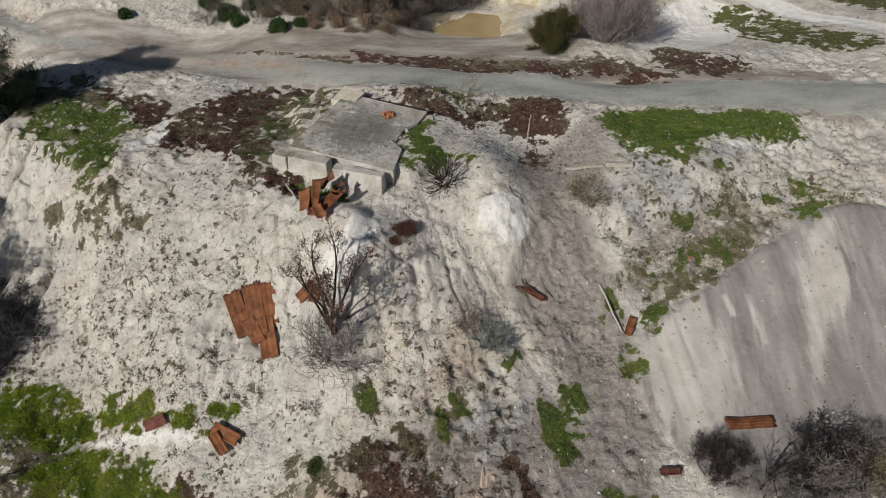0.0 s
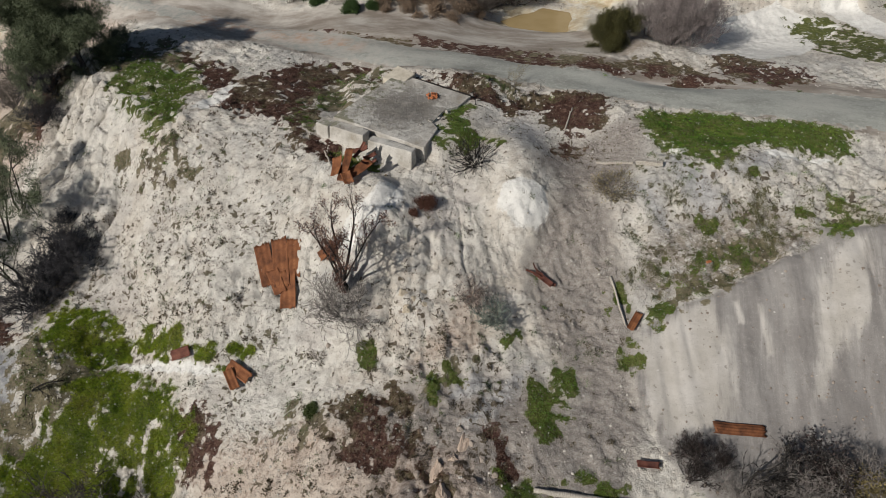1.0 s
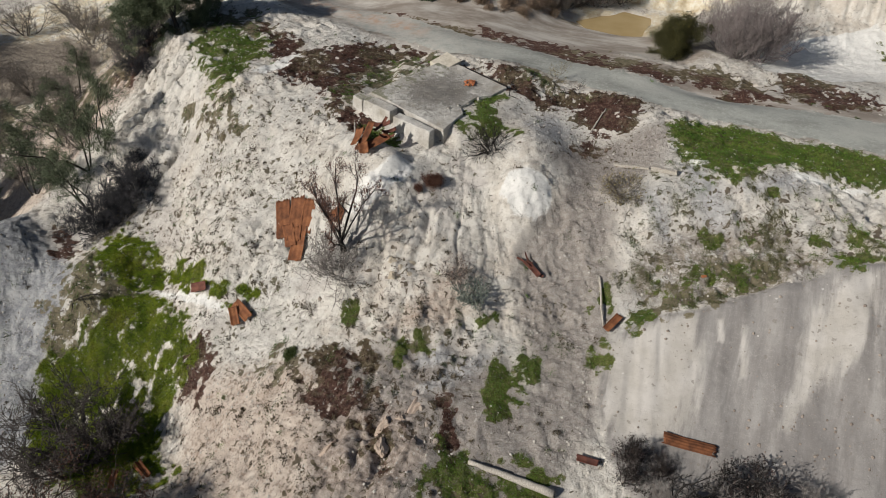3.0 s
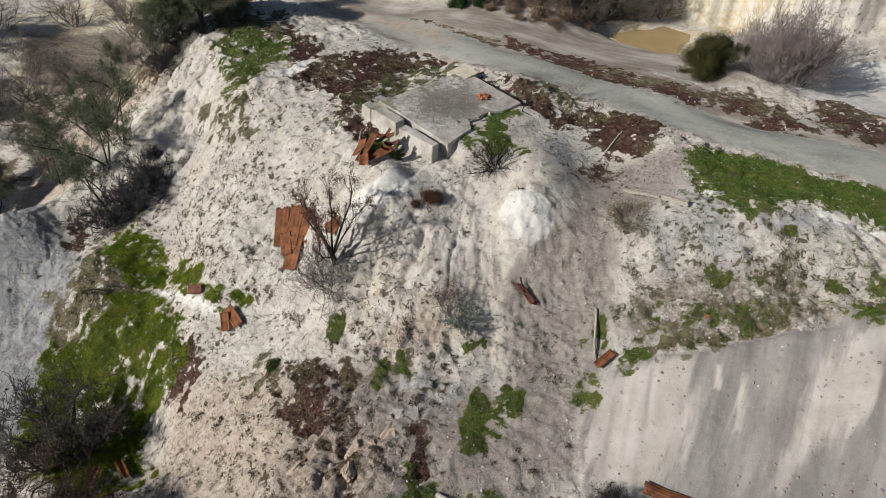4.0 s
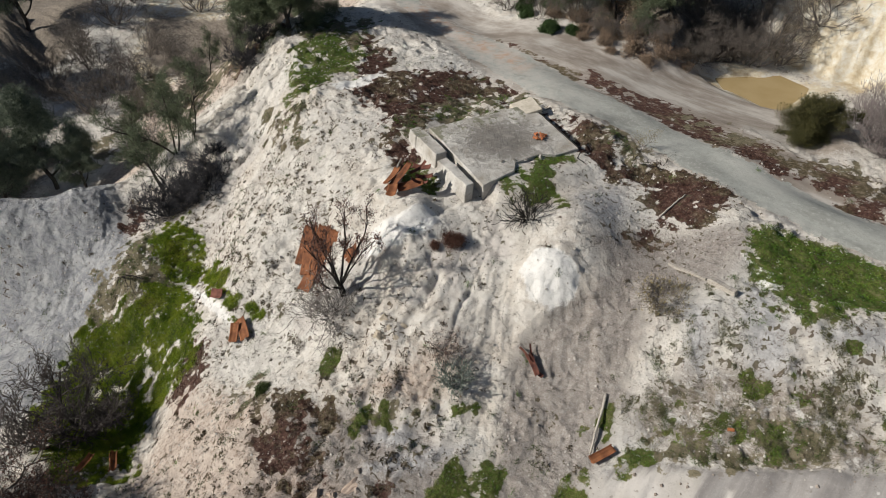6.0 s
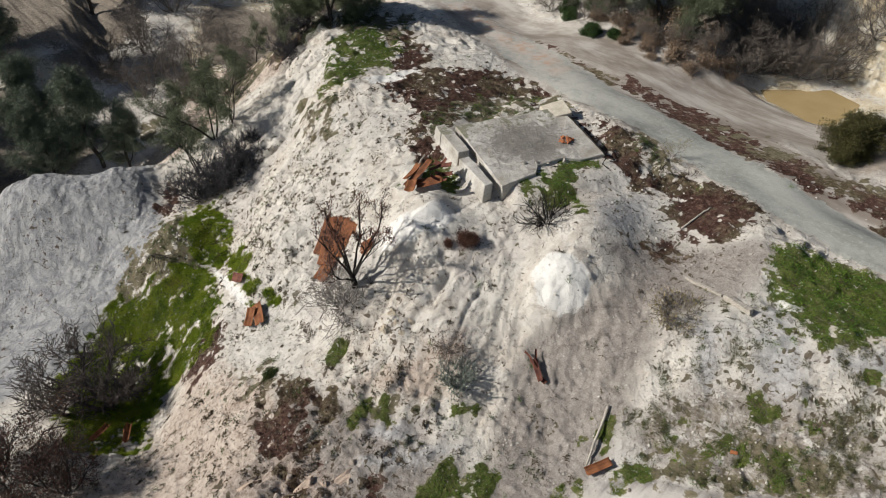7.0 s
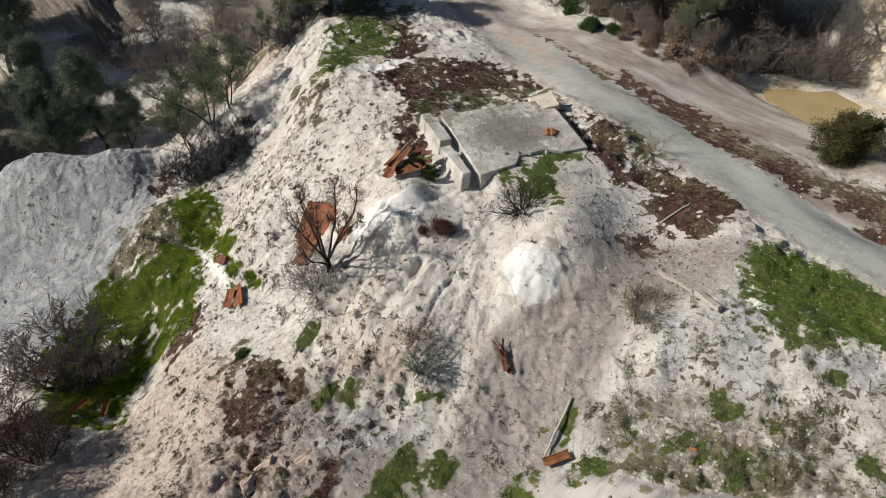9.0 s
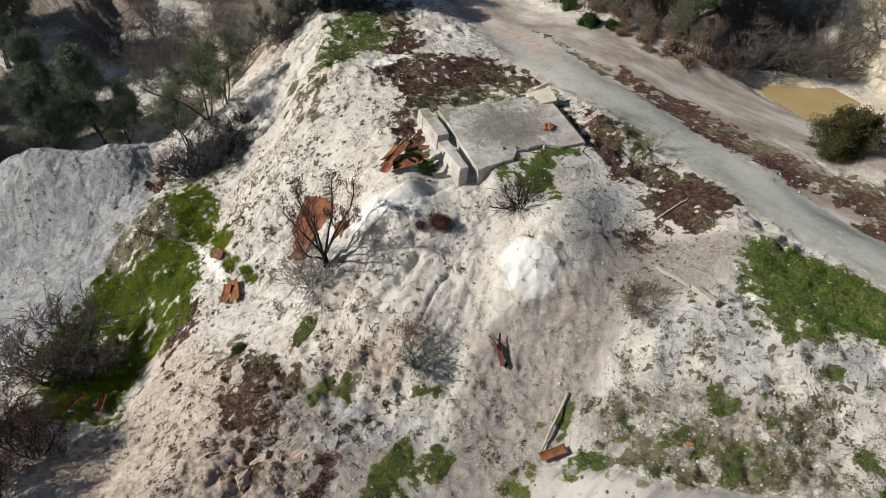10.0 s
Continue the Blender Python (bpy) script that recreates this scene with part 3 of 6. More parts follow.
PADS["scree"] = [[(8.9, 23.6), (9.4, 26.2), (12, 27.6), (15, 28.2), (17, 27), (14.4, 25.2), (10.3, 23.6)],
    [(-4, 15.6), (0, 17.4), (4.5, 18.5), (7.5, 16), (7, 8), (-1, 9), (-0.4, 13.5)],
    [(3.4, 28.6), (4.6, 31.2), (8.6, 33.4), (8.6, 30.6), (7, 28)],
    [(3.3, 23.6), (4.3, 26.7), (5.2, 29.2), (6.9, 27.2), (7.9, 24.4), (8.4, 21.9), (9, 17.4), (8.2, 14), (5.6, 14.4), (6.2, 18.4), (4.4, 21)]]
PADS["tan"] = [[(-42, 40), (-36, 43), (-33, 39), (-28, 38), (-30, 50), (-44, 60), (-60, 62), (-52, 44)],
    [(-29, 24), (-26.5, 30), (-29, 36), (-36, 44), (-50, 50), (-48, 36), (-38, 26), (-34, 20), (-31, 20)],
    [(-8.5, 10), (-11.1, 14.1), (-4.8, 15.4), (-2.2, 14.4), (-0.3, 13), (0.4, 8), (-8, 6)],
    [(-1.3, 17.7), (-0.2, 19.7), (1, 22.2), (2, 21.8), (1.8, 19.4)]]
PADS["heap"] = [[(-39, 11), (-29.3, 15.5), (-30.7, 19.1), (-28.5, 20.5), (-25.3, 19.2), (-21.6, 17.9), (-20.8, 15.4), (-20.6, 12.7), (-17.1, 9.4), (-18.3, 4.6), (-40, 0)]]
PADS["ochre"] = [[(-40, 40), (-46, 52), (-60, 56), (-64, 44), (-52, 34), (-44, 30)],
    [(0.5, 56), (4, 55.6), (8, 54.5), (12, 56), (16, 60), (12, 68), (2, 68), (-2, 62)],
    [(-2.5, 49), (4.5, 43.6), (5.6, 44.4), (6, 55), (-1, 54)]]
# brown ground; patches under the grove and at the cliff pits paint in shade
PADS["dark"] = [[(-39, 37), (-42, 42), (-50, 45), (-57, 40), (-52, 35), (-44, 34)], [(-33, 40), (-36, 45), (-42, 48), (-40, 42)],
    [(-22.6, 20), (-23.2, 22.4), (-21.4, 23.6), (-20.6, 22.2), (-21.4, 20.2)],
    [(-5, 49), (-2.2, 53), (0.5, 57), (-6, 60), (-9, 52)],
    [(-52, 23), (-52, 27), (-56, 29), (-58, 25), (-56, 22)],
    [(-60, 10), (-58, 30), (-66, 40), (-90, 40), (-90, 5)],
    [(-46, 2), (-38, 14), (-42, 22), (-56, 20), (-60, 0)]]
SPECK = [(-20, 20), (-19.6, 27), (-17, 30), (-10, 28.6), (-8, 25), (-7, 21.5), (-5, 17), (-1, 20), (2, 20), (6, 15), (8, 10), (0, 8), (-4, 12), (-9, 11), (-11, 14), (-12, 18)]


PADS["weedy"] = [[(8.9, 24.2), (9.6, 26), (12, 27.2), (15, 28), (17, 27), (14, 25), (10.3, 23.5)]]
PADS["dust"] = [[(-4, 44.5), (8, 42.5), (10, 44), (5.4, 47.6), (2.6, 48.2), (0, 49.6), (-3, 51), (-6, 48.4)], [(-16, 43), (-4, 43.5), (4, 42.5), (5, 44.3), (2.2, 45.4), (-1.0, 46.2), (-2.6, 48.6), (-6, 48.4), (-10, 47.6), (-14, 47.4), (-18, 46.6)], [(-34, 47), (-24, 43), (-17.8, 41.2), (-12, 38.4), (-9, 38), (24, 33.8), (24, 40), (12, 41.2), (4, 43), (-3, 45.4), (-8, 46), (-16, 47), (-28, 50)]]
PADS["hollow"] = [[(-2.2, 12.2), (-0.8, 14.6), (1.6, 14.8), (3.0, 13.2), (2.4, 10.6), (-0.6, 10.2)]]
BROKEN = {"litter": (0.4, 61, 0.62, 1.1), "grass": (0.5, 62, 0.7, 0.98), "moss": (0.5, 63, 0.85, 0.90)}


def mask(kind, x, y, soft=1.5):
    level = np.zeros(x.shape)
    for corners in PADS[kind]:
        area = 0.5 * abs(sum(a * d - b * c for (a, b), (c, d) in zip(corners, corners[1:] + corners[:1])))
        level = np.maximum(level, inside(x, y, corners, min(soft, 0.5 * area ** 0.5)))
    if kind in ("litter", "moss", "chalk", "grass"):
        level = level * (1 - inside(x, y, ROAD, 0.5))
    return level


def strewn(kind, x, y, soft=0.9):
    """A cover's level, broken into ragged flecks, with spatter round its edge."""
    size, seed, torn, full = BROKEN[kind]
    level = mask(kind, x, y, soft)
    torn = torn * (1 + 0.5 * inside(x, y, [(-6, 12), (-6, 17.5), (3, 17.5), (4, 12)], 1.0) * (kind == "litter")) * (1 - 0.8 * inside(x, y, [(7, 31), (7, 37), (34, 37), (34, 29), (20, 30.5)], 0.8)) * (1 - 0.2 * inside(x, y, [(-23, 8), (-23, 22), (-13, 20), (-9, 8)], 1.0))
    return np.clip(rise(level, 0.0, 0.22) * (0.5 + (full * level + torn * (fractal(x, y, size, seed, 4) + 0.5 * wave(x, y, size * 3, seed)) + 0.25 * wave(x, y, 0.21, seed) - 0.5) * 1.3), 0, 1)


def land(x, y):
    """The height of the ground."""
    x, y = np.asarray(x, float), np.asarray(y, float)
    z = lie(x, y)
    road = inside(x, y, ROAD, 1.0)
    slab = inside(x, y, SLAB, 0.5)
    sand = mask("sand", x, y, 0.5)
    calm = 1 - np.maximum(np.maximum(road, slab), np.maximum(sand, mask("dust", x, y, 1.0)) * 0.9)
    z = z + swell(x, y, -31.0, 28.0, 1.6, 4.5, 4.0, 30) + swell(x, y, -40, 33, 1.2, 5, 4)
    # the track keeps its own level, and the yard round the slab is filled
    z = z + (7.05 - 0.85 * rise(-x, 3, 22) - z) * inside(x, y, ROAD, 1.6)
    z = z + (6.95 - (0.02 + 0.12 * rise(x, -7, -1)) * np.clip(y - 39, 0, 10) - z) * 0.9 * inside(x, y, SHOULDER, 1.3)
    z = z + (7.14 - z) * inside(x, y, YARD, 0.5) * 0.9
    # the level hilltop
    z = z - np.maximum(z - 7.15 + 0.12 * rise(y, 36, 42), 0) * inside(x, y, [(-27.5, 32), (-22.5, 29.5), (-17, 26), (-11, 28), (-11, 41), (-19, 43.5), (-27.5, 43)], 1.2)
    # dark cliff across the west valley
    z = z + 2.5 * rise(-x + 2.5 * fractal(x, y, 6, 77), 53, 56) * inside(x, y + 1.2 * fractal(x, y, 3, 78), [(-50, 18), (-50, 24.5), (-90, 35), (-90, 12)], 1.6)
    calm = calm * (1 - 0.6 * rise(y, 41, 44) * rise(x, -30, -20)) * (1 - 0.65 * inside(x, y, PADS["heap"][0], 1.5))
    calm = calm * (0.55 + 0.6 * rise(fractal(x, y, 4.5, 19), -0.3, 0.5)) * (1 - 0.6 * inside(x, y, [(-1, 27.8), (-1, 34), (9, 34), (9, 28.6), (4, 28)], 1.0))
    z = z + calm * (0.13 * fractal(x, y, 2.6, 3, 4) + 0.06 * fractal(x, y, 0.5, 9, 2) - 0.17 * np.abs(fractal(x, y, 1.5, 14, 4)))
    calm = calm * (1 - 0.8 * np.maximum(swell(x, y, 2.8, 26.1, 1.0, 1.3, 1.1), swell(x, y, -4.3, 24.0, 1.0, 1.5, 1.4)))
    # rills that run down from the hilltop, and a crumbled crust
    around, out = np.arctan2(y - 34, x + 3), np.hypot(x + 3, y - 34)
    flank = rise(out, 4, 8) * (1 - rise(y, 36, 39)) * (1 - inside(x, y, YARD, 1.0)) * (1 - 0.85 * inside(x, y, [(-1, 27.4), (-1, 34), (9, 34), (9, 28), (4, 27.4)], 1.0))
    rill = 1 - np.abs(wave(around * 15 + 0.45 * wave(x, y, 1.4, 51), out * 0.16, 1.0, 52))
    finer = 1 - np.abs(wave(around * 38 + 0.6 * wave(x, y, 0.9, 53), out * 0.3, 1.0, 54))
    scored = 1 + 2.2 * inside(x, y, [(-2.6, 21.5), (-1.2, 25.4), (1.4, 25.6), (3.2, 23.4), (2.2, 20.6)], 0.8)
    z = z - calm * flank * scored * (0.10 * rill ** 6 + 0.05 * finer ** 5)
    crust = rise(fractal(x + 0.15 * wave(x, y, 0.5, 55), y, 0.8, 56, 3), 0.05, 0.22)
    crumbs = rise(fractal(x, y, 0.36, 57, 2), 0.15, 0.4)
    z = z + calm * (0.065 * crust + 0.045 * crumbs - 0.04)
    clod = np.maximum(fractal(x + 0.3 * wave(x, y, 0.6, 15), y, 0.8, 16, 3), 0.25) - 0.25
    z = z + calm * 0.09 * clod
    # runnels down the flanks
    steep = np.hypot(*(lie(x + d, y + e) - lie(x - d, y - e) for d, e in ((0.4, 0), (0, 0.4)))) / 0.8
    steep = steep * (1 - inside(x, y, [(-1, 27.6), (-1, 34), (7, 34), (7, 28)], 1.5))
    runnel = 1 - np.abs(wave(x + 0.35 * y + 0.5 * wave(x, y, 1.5, 5), y * 0.22, 1.1, 21))
    z = z - calm * rise(steep, 0.25, 0.8) * 0.13 * runnel ** 3
    # deep gullies and crags on the grey heap
    heap = inside(x, y, PADS["heap"][0], 1.5) * rise(z, -5.0, -2.5)
    across, along = 0.7 * x + 0.7 * y, 0.7 * x - 0.7 * y
    gully = 1 - np.abs(wave(across + 0.7 * wave(x, y, 1.3, 8), along * 0.3, 1.5, 23))
    west = inside(x, y, [(-22.6, 22.0), (-27.4, 27.0), (-28, 32.5), (-24.5, 35.4), (-21.6, 33), (-19.6, 29), (-18.8, 25.5), (-20.3, 22.6)], 1.2)
    z = z - heap * (0.05 * gully ** 5 + 0.05 * np.abs(fractal(across * 1.5 + 0.2 * wave(x, y, 0.8, 34), along * 0.22, 0.7, 33, 4)) + 0.05 * np.abs(fractal(x, y, 0.55, 35, 2)))
    z = z - heap * 0.07 * rise(fractal(across + 0.3 * wave(x, y, 0.9, 43), along * 0.32, 1.7, 44, 4), 0.12, 0.26)
    rib = 1 - np.abs(wave(0.92 * x - 0.4 * y + 0.35 * wave(x, y, 1.2, 36), (0.4 * x + 0.92 * y) * 0.16, 0.8, 37))
    crag = np.abs(fractal(x * 1.4, y * 0.7, 1.3, 39, 4))
    z = z + mask("hollow", x, y, 0.9) * (0.3 * crag - 0.1)
    z = z - west * (0.6 * rib ** 4 + 0.2 * np.abs(fractal(x, y, 0.9, 38, 3)))
    # chalk mounds, the rim of the sand pad, the pond's basin
    bx, by = x + 0.12 * fractal(x, y, 0.9, 17, 3), y + 0.12 * fractal(x, y, 0.9, 18, 3)
    z = z + 0.6 * np.exp(-(((bx - 2.9) / 1.4) ** 2 + ((by - 26.0) / 1.3) ** 2) ** 2) + 0.75 * np.exp(-(((bx + 4.3) / 1.5) ** 2 + ((by - 24.0) / 1.5) ** 2) ** 2)
    z = z + 0.22 * np.exp(-(((bx - 1.6) / 0.9) ** 2 + ((by - 13.2) / 0.8) ** 2) ** 2) + 0.3 * np.exp(-(((bx + 1.5) / 1.1) ** 2 + ((by - 20.2) / 0.6) ** 2) ** 2) + 0.2 * np.exp(-(((bx - 0.1) / 0.8) ** 2 + ((by - 11.6) / 1.2) ** 2) ** 2)
    z = z + swell(x, y, -5.6, 27.3, -0.5, 2.4, 0.55, -17) + swell(x, y, -1.9, 28.3, 0.45, 0.8, 0.7)
    z = z + swell(x, y, 9.3, 28.0, 0.35, 0.6, 0.9) + swell(x, y, 0.5, 21.6, 0.3, 1.2, 0.8) + swell(x, y, -4.9, 20.4, 0.65, 1.3, 1.1)
    z = z + 0.22 * sand * (1 - road) + 0.07 * sand * fractal(x + 0.2 * y + 0.2 * wave(x, y, 2.0, 30), y * 0.12, 0.9, 31, 3)
    z = z + (7.27 + 0.04 * fractal(x, y, 0.7, 71, 3) - z) * 0.95 * inside(x, y, [(-3.2, 28.5), (-1.7, 28.2), (-0.5, 29.6), (0.1, 33.4), (-0.9, 34.3), (-3.2, 32.2)], 0.45)
    # pale rock face behind the pond
    back = inside(x, y, [(-1, 53), (-3, 72), (26, 72), (26, 55), (14, 53)], 1.5)
    face = y + 0.9 * fractal(x, y * 0.3, 2.4, 81, 4) + 0.05 * (x - 6)
    z = z + back * (3.6 * rise(face, 55.6, 57.4) + 0.25 * rise(face, 55.2, 56.0) * np.abs(fractal(x, y, 0.9, 83, 3)))
    near = inside(x, y, [(-6, 42), (10, 42), (12, 60), (-4, 60)], 1.0)
    wet = inside(x, y, POND, 1.5)
    z = np.where(near > 0.5, np.maximum(z, 5.0), z)
    z = z + (4.5 - z) * wet
    return z


SHOULDER = [(-12, 43.4), (-6, 41.8), (1, 39.9), (8, 38.6), (34, 38.0), (34, 41.4), (17, 43.0), (9, 43.6), (4.8, 47.4), (2.8, 47.8), (0.8, 48.8), (-1.4, 49.9), (-4, 47.6), (-11, 46.2)]
YARD = [(-7.4, 30.3), (-2.6, 28.5), (-1.3, 28.6), (0.0, 30.0), (0.6, 34.4), (-5.4, 36.8), (-8.6, 35.6)]
POND = [(-1.0, 51.4), (0.6, 53.2), (2.2, 54.8), (4.4, 54.2), (5.0, 50.6), (4.6, 48.9), (3.4, 48.8), (2.1, 49.3), (0.2, 50.2)]


def spread(low, high, step, reach):
    """Evenly spaced values from low to high, then ever wider steps out to reach."""
    inner = list(np.arange(low, high + step / 2, step))
    for sign, edge in ((-1, 0), (1, -1)):
        d = step
        while abs(inner[edge]) < reach:
            d = min(d * 1.045, 25.0)
            inner.insert(0, inner[0] - d) if sign < 0 else inner.append(inner[-1] + d)
    return np.array(inner)


def sheet(xs, ys, keep=None, lift=0.0):
    """Points and quads of a grid laid on the land."""
    gx, gy = np.meshgrid(xs, ys)
    x, y = gx.ravel(), gy.ravel()
    z = land(x, y) + lift
    i = np.arange(len(ys) - 1)[:, None] * len(xs) + np.arange(len(xs) - 1)[None, :]
    quads = np.stack([i, i + 1, i + 1 + len(xs), i + len(xs)], -1).reshape(-1, 4)
    if keep is not None:
        quads = quads[keep(x, y)[quads].mean(1) > 0.5]
        used = np.unique(quads)
        back = np.zeros(len(x), int)
        back[used] = np.arange(len(used))
        quads, x, y, z = back[quads], x[used], y[used], z[used]
    return x, y, z, quads


def grid_mesh(name, x, y, z, quads, material, **covers):
    data = bpy.data.meshes.new(name)
    data.vertices.add(len(x))
    data.vertices.foreach_set("co", np.stack([x, y, z], 1).astype(np.float32).ravel())
    data.loops.add(quads.size)
    data.loops.foreach_set("vertex_index", quads.astype(np.int32).ravel())
    data.polygons.add(len(quads))
    data.polygons.foreach_set("loop_start", np.arange(0, quads.size, 4, dtype=np.int32))
    data.update(calc_edges=True)
    for key, columns in covers.items():
        layer = data.attributes.new(key, "FLOAT_COLOR", "POINT")
        layer.data.foreach_set("color", np.stack(columns, 1).astype(np.float32).ravel())
    data.materials.append(material)
    data.shade_smooth()
    return data


gx, gy, gz, gq = sheet(spread(-31, 23, 0.08, 420), spread(8, 50, 0.08, 420))
speck = inside(gx, gy, SPECK, 1.5) + 0.8 * inside(gx, gy, [(8.5, 24), (9, 30), (12, 31.5), (22, 30.5), (23, 26), (16, 25.5), (11, 23.6)], 1.5) + 0.8 * inside(gx, gy, [(-9, 37), (3, 28), (8.5, 30), (9, 34.5), (3, 36.5)], 1.2) + 0.6 * rise(fractal(gx, gy, 5, 40), -0.3, 0.5)
ground = new("ground", grid_mesh("ground", gx, gy, gz, gq, EARTH,
    cover_a=[strewn("grass", gx, gy), strewn("litter", gx, gy), mask("chalk", gx, gy, 0.4), mask("ash", gx, gy)],
    cover_b=[mask("scree", gx, gy), mask("tan", gx, gy), mask("sand", gx, gy, 0.5), strewn("moss", gx, gy)],
    cover_c=[mask("heap", gx, gy), mask("ochre", gx, gy), np.clip(speck, 0, 1), mask("dark", gx, gy, 1.5)],
    cover_d=[mask("pale", gx, gy, 1.1), mask("weedy", gx, gy), mask("hollow", gx, gy, 0.9), mask("dust", gx, gy, 1.0)]))
tagged(ground, "pale eroded chalky hillside with grass and leaf litter", "ground", kind="structure")

rx, ry, rz, rq = sheet(np.arange(-42, 40, 0.14), np.arange(33, 60, 0.14), lambda x, y: inside(x, y, ROAD, 0.5) + 0.3 * fractal(x, y, 0.9, 50, 4), 0.03)
road = new("road", grid_mesh("road", rx, ry, rz, rq, GRAVEL, cover_r=[
    inside(rx, ry, [(-24, 44), (-16, 41.5), (-9, 39.8), (-9, 41), (-16, 43.5), (-22, 45.4)], 0.6), rise(-rx, -2, 16) * 0.8, 1 - inside(rx, ry, ROAD, 1.1), 0 * rx]))
tagged(road, "grey gravel track with worn dusty wheel paths", "road", kind="structure")


def water():
    n = Nodes("muddy_water", 0.12)
    return n.done(n.ramp(n.noise(2.0, 3), (0.3, (0.37, 0.275, 0.135)), (0.7, (0.44, 0.335, 0.18))), n.noise(0.5, 2), 0.05, 0.02)


wx, wy = np.meshgrid(np.arange(-3, 9, 0.5), np.arange(42, 58, 0.5))
pond = new("water", mesh_of("water", [(a, b, 4.75) for a, b in zip(wx.ravel(), wy.ravel())],
    [(j * 24 + i, j * 24 + i + 1, j * 24 + i + 25, j * 24 + i + 24) for j in range(31) for i in range(23)], water()))
tagged(pond, "shallow muddy ochre pond under a sandy bank", "pond", kind="structure")


# ---- more materials ----
def leafy(name, dark, light, rough=0.65):
    n = Nodes(name, rough)
    pick = n.add("NewGeometry").outputs["Random Per Island"]
    tone = n.math("ADD", n.math("MULTIPLY", pick, 0.7), n.math("MULTIPLY", n.noise(0.7, 2), 0.4))
    return n.done(n.ramp(tone, (0.15, dark), (0.9, light)))


def blades(name, deep, fresh, pale):
    """Grass from fresh green to olive and straw, in drifts."""
    n = Nodes(name, 0.65)
    pick = n.add("NewGeometry").outputs["Random Per Island"]
    tone = n.math("MULTIPLY_ADD", n.math("SUBTRACT", n.noise(1.3, 5, 0.65), 0.5), 1.8, n.math("MULTIPLY_ADD", pick, 0.5, 0.25))
    return n.done(n.ramp(tone, (0.1, deep), (0.45, fresh), (0.78, pale), (0.98, (0.22, 0.18, 0.08))))


def bark(name, dark, light):
    n = Nodes(name, 0.95)
    return n.done(n.ramp(n.noise(0.12, 4, 0.7, stretch=(1, 1, 0.25)), (0.3, dark), (0.7, light)), n.noise(0.05, 3), 0.5, 0.02)


def rust(name="rust", dull=1.0):
    n = Nodes(name, 0.8)
    wide, fine = n.noise(0.5, 5, 0.65), n.noise(0.06, 4, 0.7)
    tint = n.add("ObjectInfo").outputs["Random"]
    colour = n.ramp(n.math("ADD", wide, n.math("MULTIPLY", n.math("SUBTRACT", tint, 0.5), 0.14)), (0.3, (0.075 * dull, 0.032 * dull, 0.018)), (0.5, (0.20 * dull, 0.078 * dull, 0.036)), (0.72, (0.33 * dull, 0.14 * dull, 0.062)))
    colour = n.mix(n.math("MULTIPLY", n.step(fine, 0.52, 0.7), 0.6), colour, (0.09, 0.04, 0.025))
    return n.done(colour, n.math("ADD", wide, fine), 0.35, 0.01, metal=0.15)


def wood(name, dark, light):
    n = Nodes(name, 0.9)
    streak = n.noise(0.04, 5, 0.7, stretch=(1, 0.08, 1))
    return n.done(n.ramp(streak, (0.3, dark), (0.7, light)), streak, 0.5, 0.01)


def stone(name, dark, light):
    n = Nodes(name, 0.95)
    tint = n.add("NewGeometry").outputs["Random Per Island"]
    tone = n.math("ADD", n.math("MULTIPLY", n.noise(0.1, 5, 0.7), 0.8), n.math("MULTIPLY", tint, 0.25))
    return n.done(n.ramp(tone, (0.3, dark), (0.75, light)), n.noise(0.05, 4), 0.5, 0.02)


PINE = leafy("pine_needles", (0.045, 0.06, 0.032), (0.18, 0.21, 0.125))
PINE_GREY = leafy("grey_pine_needles", (0.055, 0.075, 0.05), (0.22, 0.255, 0.185))
OLIVE = leafy("olive_leaves", (0.022, 0.026, 0.009), (0.105, 0.095, 0.032))
GREEN = leafy("green_leaves", (0.022, 0.045, 0.014), (0.07, 0.12, 0.035))
SAGE = leafy("sage_leaves", (0.10, 0.12, 0.09), (0.24, 0.265, 0.21))
DEAD = leafy("dead_leaves", (0.13, 0.085, 0.055), (0.34, 0.25, 0.175))
STRAW = leafy("straw_leaves", (0.13, 0.105, 0.045), (0.34, 0.28, 0.13))
SOOT = leafy("soot_leaves", (0.025, 0.018, 0.017), (0.085, 0.06, 0.055))
SCORCHED = leafy("scorched_leaves", (0.05, 0.024, 0.018), (0.18, 0.085, 0.058))
BLADE = blades("grass_blades", (0.08, 0.145, 0.012), (0.235, 0.33, 0.024), (0.40, 0.43, 0.05))
SHORT = blades("short_grass_blades", (0.03, 0.075, 0.010), (0.095, 0.19, 0.019), (0.18, 0.255, 0.034))
WEED = leafy("weed_leaves", (0.035, 0.055, 0.018), (0.12, 0.15, 0.05))
BANK = leafy("bank_weed_leaves", (0.07, 0.072, 0.035), (0.21, 0.20, 0.105))
TUFT = leafy("dry_tuft_leaves", (0.05, 0.038, 0.026), (0.17, 0.135, 0.085))
FLAKE = leafy("litter_leaves", (0.036, 0.018, 0.014), (0.125, 0.065, 0.046))
BARK = bark("grey_bark", (0.030, 0.026, 0.023), (0.10, 0.09, 0.08))
OAK = bark("oak_bark", (0.05, 0.042, 0.038), (0.15, 0.13, 0.12))
SMOKE = bark("smoky_bark", (0.03, 0.03, 0.035), (0.10, 0.096, 0.103))
CHAR = bark("charred_bark", (0.010, 0.009, 0.008), (0.045, 0.040, 0.036))
PALE_TWIG = bark("pale_twig", (0.16, 0.135, 0.13), (0.36, 0.31, 0.30))
